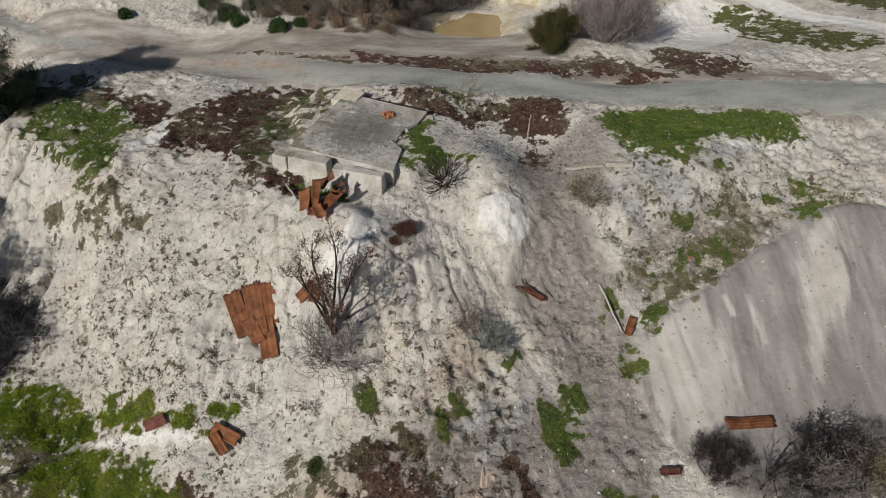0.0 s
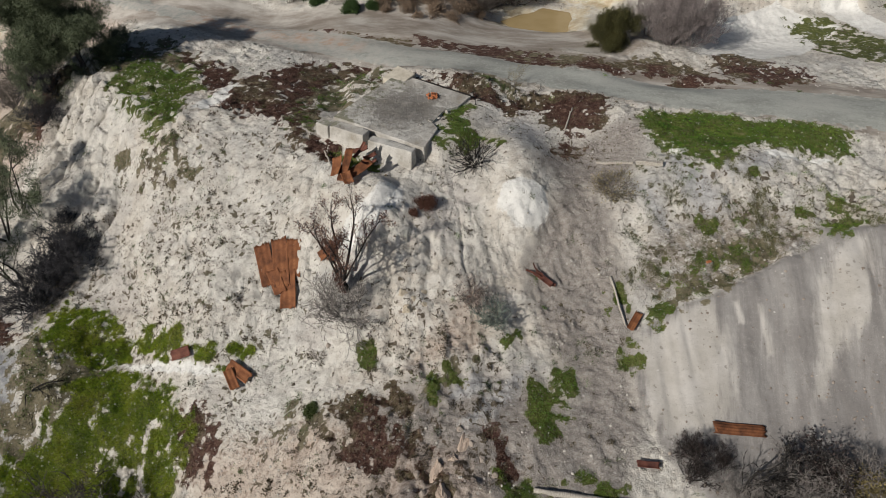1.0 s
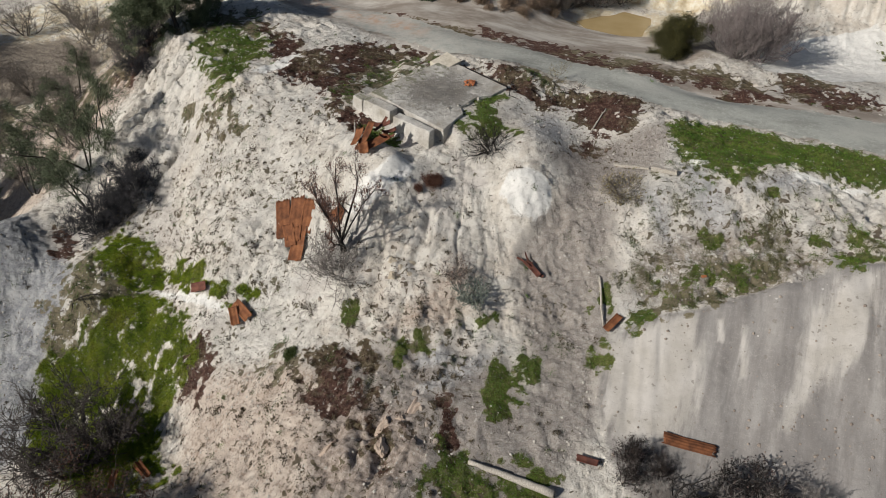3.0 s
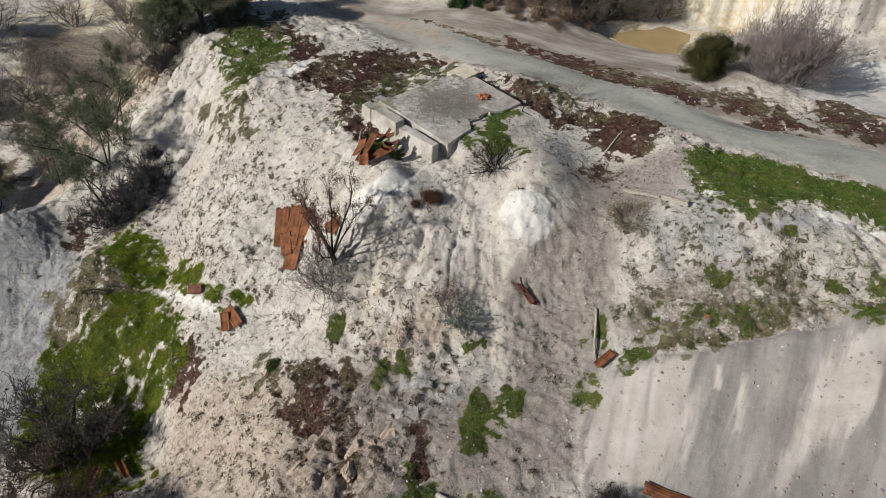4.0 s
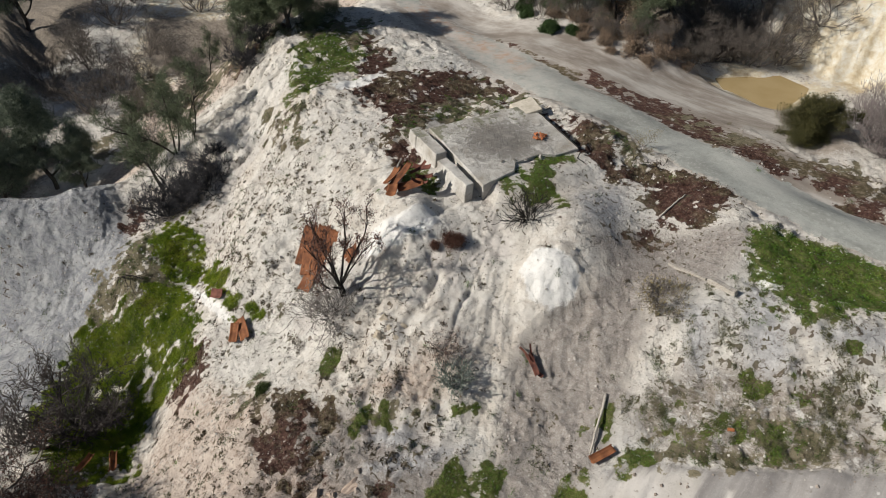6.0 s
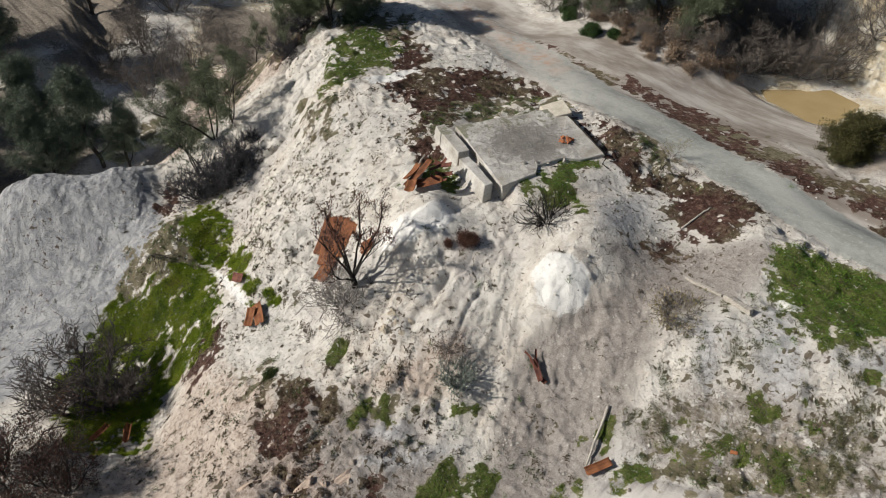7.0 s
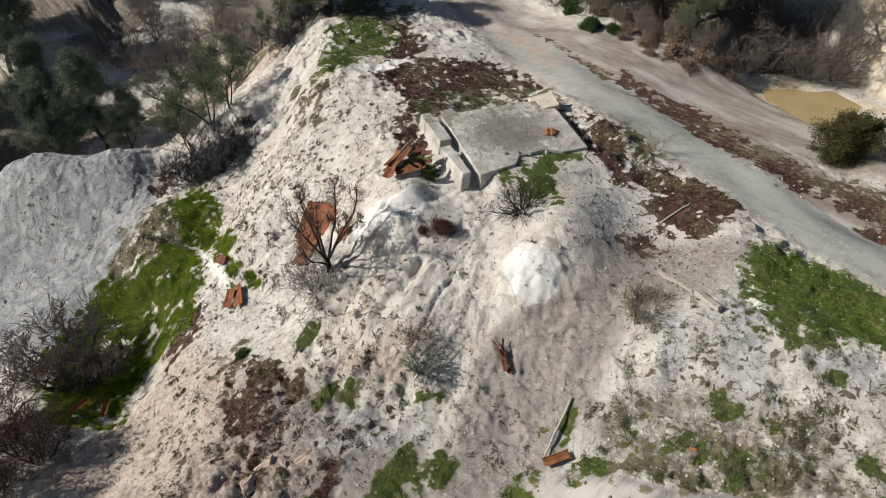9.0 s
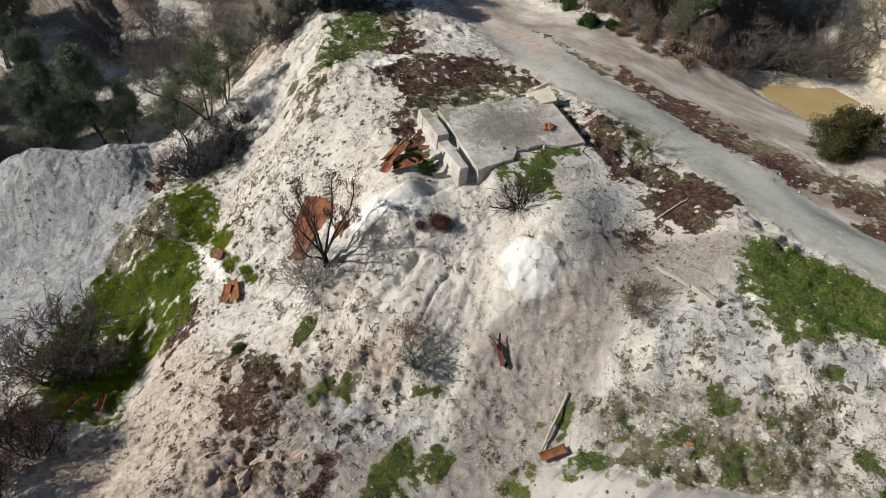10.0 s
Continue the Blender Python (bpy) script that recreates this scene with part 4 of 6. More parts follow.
SAGE_STEM = bark("sage_stem", (0.12, 0.14, 0.125), (0.27, 0.295, 0.265))
GREY_TWIG = bark("grey_twig", (0.13, 0.115, 0.105), (0.33, 0.30, 0.28))
TWIG = bark("dry_twig", (0.09, 0.075, 0.065), (0.24, 0.21, 0.185))
DULL_RUST = rust("dull_rust", 0.62)
RUST, PALE_WOOD = rust(), wood("weathered_wood", (0.24, 0.21, 0.175), (0.60, 0.56, 0.50))
CHALK_STONE = stone("chalk_stone", (0.38, 0.35, 0.31), (0.66, 0.63, 0.58))
STONE, RED_STONE = stone("pale_stone", (0.15, 0.12, 0.10), (0.42, 0.36, 0.31)), stone("brick_rubble", (0.30, 0.10, 0.045), (0.52, 0.20, 0.09))


# ---- shapes ----
def height(x, y):
    return float(land(np.array([x]), np.array([y]))[0])


def lay(x, y, turn=0.0, lift=0.0, tilt=1.0):
    """A pose on the ground, tilted with the slope, its y axis turned from north."""
    d = 0.35
    slope = Vector(((height(x - d, y) - height(x + d, y)) / (2 * d) * tilt, (height(x, y - d) - height(x, y + d)) / (2 * d) * tilt, 1)).normalized()
    ground_level = sum(height(x + a, y + b) for a in (-0.4, 0, 0.4) for b in (-0.4, 0, 0.4)) / 9
    return Matrix.Translation((x, y, ground_level + lift)) @ Vector((0, 0, 1)).rotation_difference(slope).to_matrix().to_4x4() @ pose(0, 0, 0, 0, 0, turn)


class Wood:
    """Gathers tapered tubes into one mesh, and the ends where leaves sit."""

    def __init__(self, seed):
        self.verts, self.faces, self.tips = [], [], []
        self.fine_verts, self.fine_faces = [], []
        self.rng = random.Random(seed)

    def tube(self, points, radii, sides, fine=False):
        verts, faces = (self.fine_verts, self.fine_faces) if fine else (self.verts, self.faces)
        first = len(verts)
        for k, (p, r) in enumerate(zip(points, radii)):
            along = (points[min(k + 1, len(points) - 1)] - points[max(k - 1, 0)]).normalized()
            across = along.orthogonal().normalized()
            other = along.cross(across)
            for s in range(sides):
                a = math.tau * s / sides
                verts.append(p + (across * math.cos(a) + other * math.sin(a)) * r)
        for k in range(len(points) - 1):
            for s in range(sides):
                a, b = first + k * sides + s, first + k * sides + (s + 1) % sides
                faces.append((a, b, b + sides, a + sides))
        faces.append(tuple(first + (len(points) - 1) * sides + s for s in range(sides)))

    def branch(self, start, way, length, radius, level, o):
        rng = self.rng
        steps = 6 if level == 0 else 4 if level < o["levels"] else 3
        points, radii, p, d = [start], [radius], start, way.normalized()
        wobble = o.get("wobble", 0.22)
        for k in range(steps):
            d = (d + Vector((rng.gauss(0, wobble), rng.gauss(0, wobble), rng.gauss(0, wobble) + o.get("up", 0.08)))).normalized()
            p = p + d * (length / steps)
            points.append(p)
            radii.append(max(radius * (1 - (1 - o.get("taper", 0.35)) * (k + 1) / steps), o.get("thin", 0.004)))
        self.tube(points, radii, 6 if level == 0 else 4 if level == 1 else 3, level >= 2)
        if level >= o["levels"]:
            self.tips += [points[-1], points[-2].lerp(points[-1], 0.3), points[1].lerp(points[2], 0.5)]
            return
        many = o["split"][level]
        low = o.get("clear", 0.3) if level == 0 else 0.2
        for k in range(many):
            at = low + (1 - low) * (k + rng.random() * 0.8) / many
            s = min(int(at * steps), steps - 1)
            q = points[s].lerp(points[s + 1], at * steps - s)
            out = Vector((rng.gauss(0, 1), rng.gauss(0, 1), rng.gauss(0, 0.35)))
            out = (out - out.project(d)).normalized()
            angle = radians(rng.uniform(*o.get("angle", (35, 65))))
            child = d * math.cos(angle) + out * math.sin(angle)
            self.branch(q, child, length * o.get("shrink", 0.6) * rng.uniform(0.7, 1.15) * (1.15 - 0.5 * at * (level == 0)), max(radii[s] * 0.55, o.get("thin", 0.004)), level + 1, o)
        self.tips.append(points[-1])

    def mesh(self, name, material):
        return mesh_of(name, self.verts, self.faces, material)

    def twigs(self, material):
        return mesh_of("branchwork", self.fine_verts, self.fine_faces, material) if self.fine_verts else None


def leaves(name, tips, per, reach, size, material, seed, slim=0.35, droop=0.0, flat=1.0):
    """Many small pointed leaves round the tips."""
    r = np.random.RandomState(seed)
    at = np.repeat(np.array([tuple(t) for t in tips]), per, 0)
    off = r.normal(0, 1, at.shape)
    off *= (reach * r.rand(len(at)) ** 0.5 / np.maximum(np.linalg.norm(off, axis=1), 1e-6))[:, None]
    off[:, 2] = off[:, 2] * flat
    root = at + off
    way = off / reach + r.normal(0, 0.6, at.shape)
    way[:, 2] += 0.25 - droop
    way /= np.linalg.norm(way, axis=1)[:, None]
    side = np.cross(way, r.normal(0, 1, at.shape))
    side /= np.maximum(np.linalg.norm(side, axis=1), 1e-6)[:, None]
    long = (size * r.uniform(0.6, 1.4, len(at)))[:, None]
    corners = np.stack([root, root + way * long * 0.5 + side * long * slim * 0.5, root + way * long, root + way * long * 0.5 - side * long * slim * 0.5], 1).reshape(-1, 3)
    quads = np.arange(len(corners)).reshape(-1, 4)
    return grid_mesh(name, corners[:, 0], corners[:, 1], corners[:, 2], quads, material)


def plant(name, label, category, wood_mesh, crown_mesh=None, wood_name="trunk", crown_name="crown", group="", twigs=None):
    """An Empty with a trunk and a crown."""
    thing = tagged(new(name), label, category, group)
    part(wood_name, wood_mesh, thing)
    if twigs:
        tagged(part("branchwork", twigs, thing), kind="stuff")
    if crown_mesh:
        part(crown_name, crown_mesh, thing)
    return thing


def stand(thing, x, y, turn=0.0, scale=1.0, sink=0.12, lean=(0, 0)):
    thing.matrix_basis = pose(x, y, height(x, y) - sink, lean[0], lean[1], turn) @ Matrix.Scale(scale, 4)
    return thing


def again(thing, x, y, turn=0.0, scale=1.0, sink=0.12, lean=(0, 0), label=""):
    return tagged(copy_thing(thing, pose(x, y, height(x, y) - sink, lean[0], lean[1], turn) @ Matrix.Scale(scale, 4)), label)


def block(name, corners_low, corners_high, material, cut=0.5, rough=0.03, seed=0, bevel=0.03):
    """A cast block between two quads, with worn, uneven faces."""
    bm = bmesh.new()
    low, high = [bm.verts.new(c) for c in corners_low], [bm.verts.new(c) for c in corners_high]
    k = len(low)
    bm.faces.new(low[::-1]), bm.faces.new(high)
    for i in range(k):
        bm.faces.new((low[i], low[(i + 1) % k], high[(i + 1) % k], high[i]))
    bmesh.ops.bevel(bm, geom=bm.edges[:], offset=bevel, segments=1, affect="EDGES")
    bmesh.ops.triangulate(bm, faces=[f for f in bm.faces if len(f.verts) > 4])
    for _ in range(4):
        long = [e for e in bm.edges if e.calc_length() > cut]
        if not long:
            break
        bmesh.ops.subdivide_edges(bm, edges=long, cuts=1, use_grid_fill=True)
    for v in bm.verts:
        v.co += Vector(noise.noise_vector(v.co * 1.7 + Vector((seed, 0, 0)))) * rough + Vector(noise.noise_vector(v.co * 6.0)) * rough * 0.4
    return solid(name, bm, material)


def metal_sheet(name, wide, long, ribs=0, bend=0.0, curl=0.0, seed=0, thick=0.012, torn=0.06):
    """A thin metal sheet with ribs along it, bent, curled and torn at the ends."""
    rng = random.Random(seed)
    nx, ny = max(ribs * 4, 8), 12
    top, bottom = [], []
    for j in range(ny + 1):
        for i in range(nx + 1):
            u, v = i / nx - 0.5, j / ny - 0.5
            x, y = u * wide, v * long
            if j in (0, ny):
                y += rng.uniform(-torn, torn) * long * 0.6
            z = 0.012 * math.cos(math.tau * ribs * (u + 0.5)) if ribs else 0.0
            z += bend * (4 * v * v) + curl * (4 * u * u) + 0.05 * noise.noise(Vector((x * 1.3, y * 1.3, seed)))
            top.append((x, y, z + thick))
            bottom.append((x, y, z))
    n = (nx + 1) * (ny + 1)
    faces = []
    for j in range(ny):
        for i in range(nx):
            a = j * (nx + 1) + i
            faces += [(a, a + 1, a + nx + 2, a + nx + 1), (n + a, n + a + nx + 1, n + a + nx + 2, n + a + 1)]
    rim = [i for i in range(nx + 1)] + [j * (nx + 1) + nx for j in range(1, ny + 1)] + [ny * (nx + 1) + i for i in range(nx - 1, -1, -1)] + [j * (nx + 1) for j in range(ny - 1, 0, -1)]
    for a, b in zip(rim, rim[1:] + rim[:1]):
        faces.append((a, n + a, n + b, b))
    return mesh_of(name, top + bottom, faces, RUST, smooth=ribs > 0)


def rock_mesh(name, seed, material, squash=0.7, detail=2):
    bm = bmesh.new()
    bmesh.ops.create_icosphere(bm, subdivisions=detail, radius=1.0)
    for v in bm.verts:
        k = 1 + 0.45 * noise.noise(v.co * 1.1 + Vector((seed * 3.1, 0, 0))) + 0.2 * noise.noise(v.co * 2.7 + Vector((0, seed, 0)))
        v.co = Vector((v.co.x * k, v.co.y * k * 0.85, v.co.z * k * squash))
    rng = random.Random(seed)
    for _ in range(9):
        way = Vector((rng.gauss(0, 1), rng.gauss(0, 1), abs(rng.gauss(0, 1)))).normalized()
        limit = rng.uniform(0.42, 0.72)
        for v in bm.verts:
            v.co -= way * max(v.co.dot(way) - limit, 0.0)
    return solid(name, bm, material)


# ---- the broken concrete footing ----
footing = tagged(new("concrete_foundation"), "cracked grey concrete slab with a split retaining wall", "foundation")
footing.location = (-4.6, 31.6, 6.6)


def at_footing(*points):
    return [Vector(p) - footing.location for p in points]


part("slab", block("slab", at_footing((-7.78, 29.95, 6.5), (-2.4, 27.9, 6.4), (-2.05, 29.9, 6.5), (-2.5, 30.5, 6.5), (-2.1, 31.9, 6.5), (-1.4, 32.5, 6.5), (-0.85, 33.8, 6.5), (-5.5, 35.7, 6.5)),
    at_footing((-7.78, 29.95, 7.58), (-2.4, 27.9, 7.43), (-2.05, 29.9, 7.42), (-2.5, 30.5, 7.43), (-2.1, 31.9, 7.42), (-1.4, 32.5, 7.40), (-0.85, 33.8, 7.40), (-5.5, 35.7, 7.52)), CONCRETE, 0.45, 0.035, 3), footing, "dusty slab top stained dark")
part("wall_block", block("wall_block", at_footing((-5.45, 27.72, 5.6), (-2.95, 27.0, 5.5), (-2.8, 27.42, 5.5), (-5.35, 28.2, 5.6)),
    at_footing((-5.35, 27.9, 7.6), (-2.92, 27.22, 7.5), (-2.76, 27.66, 7.5), (-5.2, 28.42, 7.6)), CONCRETE, 0.25, 0.045, 7), footing, "pale sunlit block of the split wall")
part("wall_block", block("wall_block", at_footing((-7.72, 28.6, 5.8), (-5.75, 27.9, 5.7), (-5.6, 28.4, 5.7), (-7.58, 29.11, 5.8)),
    at_footing((-7.66, 28.84, 7.68), (-5.62, 28.1, 7.68), (-5.43, 28.74, 7.68), (-7.48, 29.41, 7.68)), CONCRETE, 0.25, 0.045, 9), footing, "pale sunlit block of the split wall")
part("wall_block", block("wall_block", at_footing((-8.55, 28.9, 5.8), (-7.78, 28.63, 5.8), (-7.63, 29.13, 5.8), (-8.4, 29.4, 5.8)),
    at_footing((-8.5, 29.15, 7.60), (-7.73, 28.87, 7.62), (-7.55, 29.43, 7.62), (-8.33, 29.68, 7.60)), CONCRETE, 0.25, 0.04, 15), footing, "short end block of the split wall")
part("kerb", block("kerb", at_footing((-6.3, 35.0, 7.0), (-5.0, 34.5, 7.0), (-4.4, 35.5, 7.0), (-5.6, 36.1, 7.0)),
    at_footing((-6.3, 35.0, 7.5), (-5.0, 34.5, 7.47), (-4.4, 35.5, 7.70), (-5.6, 36.1, 7.80)), CAST, 0.4, 0.03, 11), footing, "raised pale corner block")
for k, (x, y, s) in enumerate([(-2.6, 30.6, 0.14), (-2.2, 31.0, 0.12), (-3.0, 30.1, 0.16), (-1.9, 31.9, 0.22), (-6.9, 31.6, 0.18), (-7.2, 31.2, 0.14)]):
    chunk = tagged(new("concrete_chunk", rock_mesh("concrete_chunk", 20 + k, CONCRETE, 0.6, 1)), "loose pale concrete chunk on the slab", "rubble", "concrete chunks")
    chunk.matrix_basis = pose(x, y, (7.42 if x < -1.9 else height(x, y)) + s * 0.3, 0, 0, k * 50) @ Matrix.Scale(s, 4)
# dark tube stands in for the slab edge's shadow gap; ends in a hook
pipe = tagged(new("pipe"), "dark bar for the shadow gap along the slab edge, with a rod hook", "pipe")
pipe.location = (-5.05, 35.62, 7.45)
shade_line = Wood(6)
shade_line.tube([Vector((0, 0, 0)), Vector((2.1, -0.95, 0.03)), Vector((4.15, -1.9, 0.04)), Vector((4.5, -2.15, -0.02)), Vector((4.55, -2.5, -0.2)), Vector((5.0, -2.55, -0.26))], [0.04, 0.045, 0.045, 0.04, 0.045, 0.04], 8)
part("run", shade_line.mesh("run", CHAR), pipe)
heap_of_bricks = tagged(new("brick_heap"), "small heap of orange broken brick on the slab", "rubble")
heap_of_bricks.location = (-2.95, 33.3, 7.43)
brick_rng = random.Random(4)
brick_mesh = block("brick", [(-0.1, -0.05, 0), (0.1, -0.05, 0), (0.1, 0.05, 0), (-0.1, 0.05, 0)], [(-0.1, -0.05, 0.07), (0.1, -0.05, 0.07), (0.1, 0.05, 0.07), (-0.1, 0.05, 0.07)], RED_STONE, 0.5, 0.004, 1, 0.006)
for k in range(34):
    brick = part("brick", brick_mesh, heap_of_bricks)
    reach = brick_rng.random() ** 0.7 * 0.36
    a = brick_rng.random() * math.tau
    brick.matrix_basis = pose(reach * math.cos(a), reach * math.sin(a), max(0.26 - reach * 0.5, 0.0) * brick_rng.random(), brick_rng.uniform(-50, 50), brick_rng.uniform(-50, 50), brick_rng.uniform(0, 180)) @ Matrix.Scale(brick_rng.uniform(0.5, 0.95), 4)

fragment = tagged(new("brick_fragment", brick_mesh), "single orange brick fragment in the bank weeds", "rubble")
fragment.matrix_basis = lay(12.0, 25.3, 30, 0.03) @ Matrix.Scale(1.2, 4)

# ---- rusted metal ----


def scrap(name, label, x, y, turn, pieces, lift=0.03, tilt=1.0, dull=()):
    """A piece of scrap made of several sheets: wide, long, ribs, bend, curl, then place and turns."""
    thing = tagged(new(name), label, "scrap metal")
    thing.matrix_basis = lay(x, y, turn, lift + 0.05, tilt)
    for k, (wide, long, ribs, bend, curl, px, py, pz, rx, ry, rz) in enumerate(pieces):
        panel = part("panel", metal_sheet("panel", wide, long, ribs, bend, curl, int(x * 10 + y * 7) + k), thing)
        panel.matrix_basis = pose(px, py, pz, rx, ry, rz)
        if k in dull:
            panel.data.materials[0] = DULL_RUST
    return thing


scrap("rusted_sheets", "large rusted metal sheets lying on the chalk slope", -8.4, 22.0, 18, [
    (0.62, 1.9, 3, 0.0, 0.02, -0.62, 0.35, 0.02, 0, 2, 4), (0.62, 2.1, 3, 0.02, 0.02, -0.02, 0.30, 0.04, 0, -2, -3), (0.55, 1.7, 3, 0.0, 0.02, 0.5, 0.35, 0.03, 0, 1, -8),
    (0.6, 1.6, 3, 0.03, 0.03, 0.12, -0.95, 0.03, 0, 3, -6), (0.5, 1.1, 2, 0.02, 0.0, -0.28, -0.5, 0.05, 0, -3, 12)], 0.2).matrix_basis @= Matrix.Diagonal((1.3, 1.15, 1.0, 1.0))
scrap("rusted_sheet", "small torn rusted sheet beside the burnt tree", -6.1, 22.5, -60, [(0.5, 1.1, 2, 0.06, 0.05, 0, 0, 0.05, 4, 0, 0), (0.35, 0.8, 1, 0.1, 0.05, 0.35, 0.25, 0.06, 0, 14, 40)])
scrap("crumpled_sheets", "crumpled orange rusted sheets heaped below the wall", -5.7, 26.0, 0, [
    (0.45, 1.8, 1, 0.06, 0.05, -0.15, -0.3, 0.38, 30, -10, -10), (0.6, 1.1, 2, 0.08, 0.08, -0.6, -0.25, 0.22, 24, -34, -6), (0.55, 1.3, 2, 0.06, 0.05, 0.5, -0.2, 0.18, 16, 10, -38),
    (0.5, 0.7, 1, 0.08, 0.06, 0.1, -1.05, 0.12, 20, -8, 30), (0.16, 1.0, 1, 0.28, 0.03, 0.25, 0.65, 0.6, 30, 24, -14), (0.2, 0.9, 1, 0.34, 0.05, 0.65, 0.45, 0.4, -14, 40, -40),
    (0.14, 0.8, 1, 0.3, 0.03, 0.8, 0.1, 0.32, -10, 30, -60), (0.3, 1.0, 1, 0.16, 0.08, 0.1, 1.05, 0.35, 10, 18, -70)], 0.12, 0.0, (4, 5, 6, 7))
scrap("rusted_sheets", "bent rusted sheets lying among low green weeds", -9.35, 17.65, -115, [(0.55, 1.3, 2, 0.05, 0.04, 0, 0, 0.12, 3, 8, 0), (0.45, 1.0, 2, 0.05, 0.05, 0.5, -0.05, 0.14, -4, -12, -28)])
scrap("rusted_sheet", "dull rusted sheet half hidden in the weeds", -12.6, 18.3, -75, [(0.5, 1.1, 2, 0.05, 0.04, 0, 0, 0.08, 3, 8, 0)], dull=range(4))
scrap("rusted_beam", "rusted channel lying in the green grass", -10.6, 9.9, -115, [(0.30, 1.7, 1, 0.02, 0.09, 0, 0, 0.16, 0, 0, 0), (0.16, 1.7, 1, 0.02, 0.02, 0.16, 0, 0.20, 0, 60, 0)])
scrap("rusted_beam", "rusted narrow plank of metal in the grass", -11.4, 8.8, -142, [(0.32, 1.5, 1, 0.03, 0.06, 0, 0, 0.16, 0, 6, 0)])
scrap("rusted_scrap", "twisted dark rusted strips on the grey scree", 4.25, 23.45, -117, [
    (0.32, 1.2, 1, 0.10, 0.1, 0, 0, 0.12, 4, 24, 0), (0.12, 0.9, 1, 0.16, 0.02, 0.1, -0.65, 0.14, 10, 30, 14), (0.1, 0.8, 1, 0.18, 0.02, -0.12, -0.6, 0.12, 8, -24, -18), (0.22, 0.6, 1, 0.08, 0.06, 0.08, 0.5, 0.06, 0, -20, 20)], dull=range(4)).matrix_basis @= Matrix.Scale(0.85, 4)
scrap("rusted_sheet", "curved rusted sheet lying at the edge of the sand", 8.6, 22.0, -24, [(0.4, 1.2, 3, 0.05, 0.07, 0, 0, 0.06, 0, 4, 0)]).matrix_basis @= Matrix.Scale(0.88, 4)
scrap("rusted_sheet", "long ribbed rusted sheet lying on bare sand", 12.9, 17.5, -86, [(0.52, 2.1, 4, 0.07, -0.05, 0, 0, 0.05, 0, 0, 0)])
scrap("rusted_sheet", "short dark rusted plate on the scree", 9.2, 15.6, -86, [(0.28, 0.9, 1, 0.06, 0.03, 0, 0, 0.10, 0, 14, 0)], dull=range(4))

# ---- poles and beams ----


def timber(name, label, ends, radius, sides=8, seed=0, square=False, taper=0.03, stubs=(2, 5, 7), ragged=0.0):
    rng = random.Random(seed)
    (ax, ay, aup), (bx, by, bup) = ends
    a, b = Vector((ax, ay, height(ax, ay) + aup)), Vector((bx, by, height(bx, by) + bup))
    thing = tagged(new(name), label, "log")
    thing.location = a
    w = Wood(seed)
    points = [Vector((0, 0, 0)).lerp(b - a, k / 9) + Vector((rng.gauss(0, 0.012), rng.gauss(0, 0.012), rng.gauss(0, 0.008))) for k in range(10)]
    w.tube(points, [radius * (1 - taper * k) * rng.uniform(0.92, 1.08) for k in range(10)], 4 if square else sides)
    w.faces.append(tuple(range(4 if square else sides))[::-1])
    w.verts = [v + Vector(noise.noise_vector(v * 2.6)) * radius * ragged + Vector(noise.noise_vector(v * 9)) * radius * ragged * 0.5 for v in w.verts]
    part("stem", mesh_of("stem", w.verts, w.faces, PALE_WOOD, not square), thing)
    for k in stubs:
        knot = Wood(seed + k)
        p = points[k]
        knot.tube([p, p + Vector((rng.gauss(0, 0.5), rng.gauss(0, 0.5), 0.8)).normalized() * radius * 1.9], [radius * 0.4, radius * 0.22], 5)
        part("branch_stub", knot.mesh("branch_stub", PALE_WOOD), thing)
    return thing


timber("pole", "slender pale weathered pole lying on the slope", ((7.4, 24.0, 0.14), (8.22, 21.75, 0.14)), 0.06, seed=3, stubs=(1, 6))
timber("log", "long pale weathered log half buried at the slope foot", ((8.35, 13.75, 0.12), (4.7, 13.7, 0.02)), 0.19, 10, seed=5, taper=0.05, stubs=(), ragged=0.25)
timber("beam", "grey splintered beam lying by the track", ((6.4, 30.25, 0.03), (8.2, 29.9, 0.05)), 0.10, seed=8, square=True, stubs=())
timber("beam", "broken pale beam end with a dark split", ((8.35, 29.85, 0.12), (9.65, 29.5, 0.24)), 0.19, seed=9, square=True, stubs=(), ragged=0.3)
timber("stake", "thin pale stake lying in the leaf litter", ((4.6, 32.6, 0.05), (4.9, 34.3, 0.05)), 0.05, seed=10)
timber("stick", "thin bent dry stick on the chalk slope", ((-7.6, 27.6, 0.15), (-6.9, 26.3, 0.1)), 0.05, seed=12)
timber("stick", "dark fallen stick below the leaf litter", ((-8.6, 26.2, 0.06), (-7.6, 26.9, 0.06)), 0.05, seed=13)

# ---- trees and bushes ----


def tufts(name, tips, many, wide, per, size, material, seed, slim=0.075, flat=0.55):
    """Needles in small tufts, the tufts strewn in flattened sprays round the tips."""
    r = np.random.RandomState(seed + 500)
    at = np.repeat(np.array([tuple(t) for t in tips]), many, 0)
    at = at + r.normal(0, wide, at.shape) * np.array([1, 1, flat])
    return leaves(name, at, per, size * 0.7, size, material, seed, slim, -0.15)


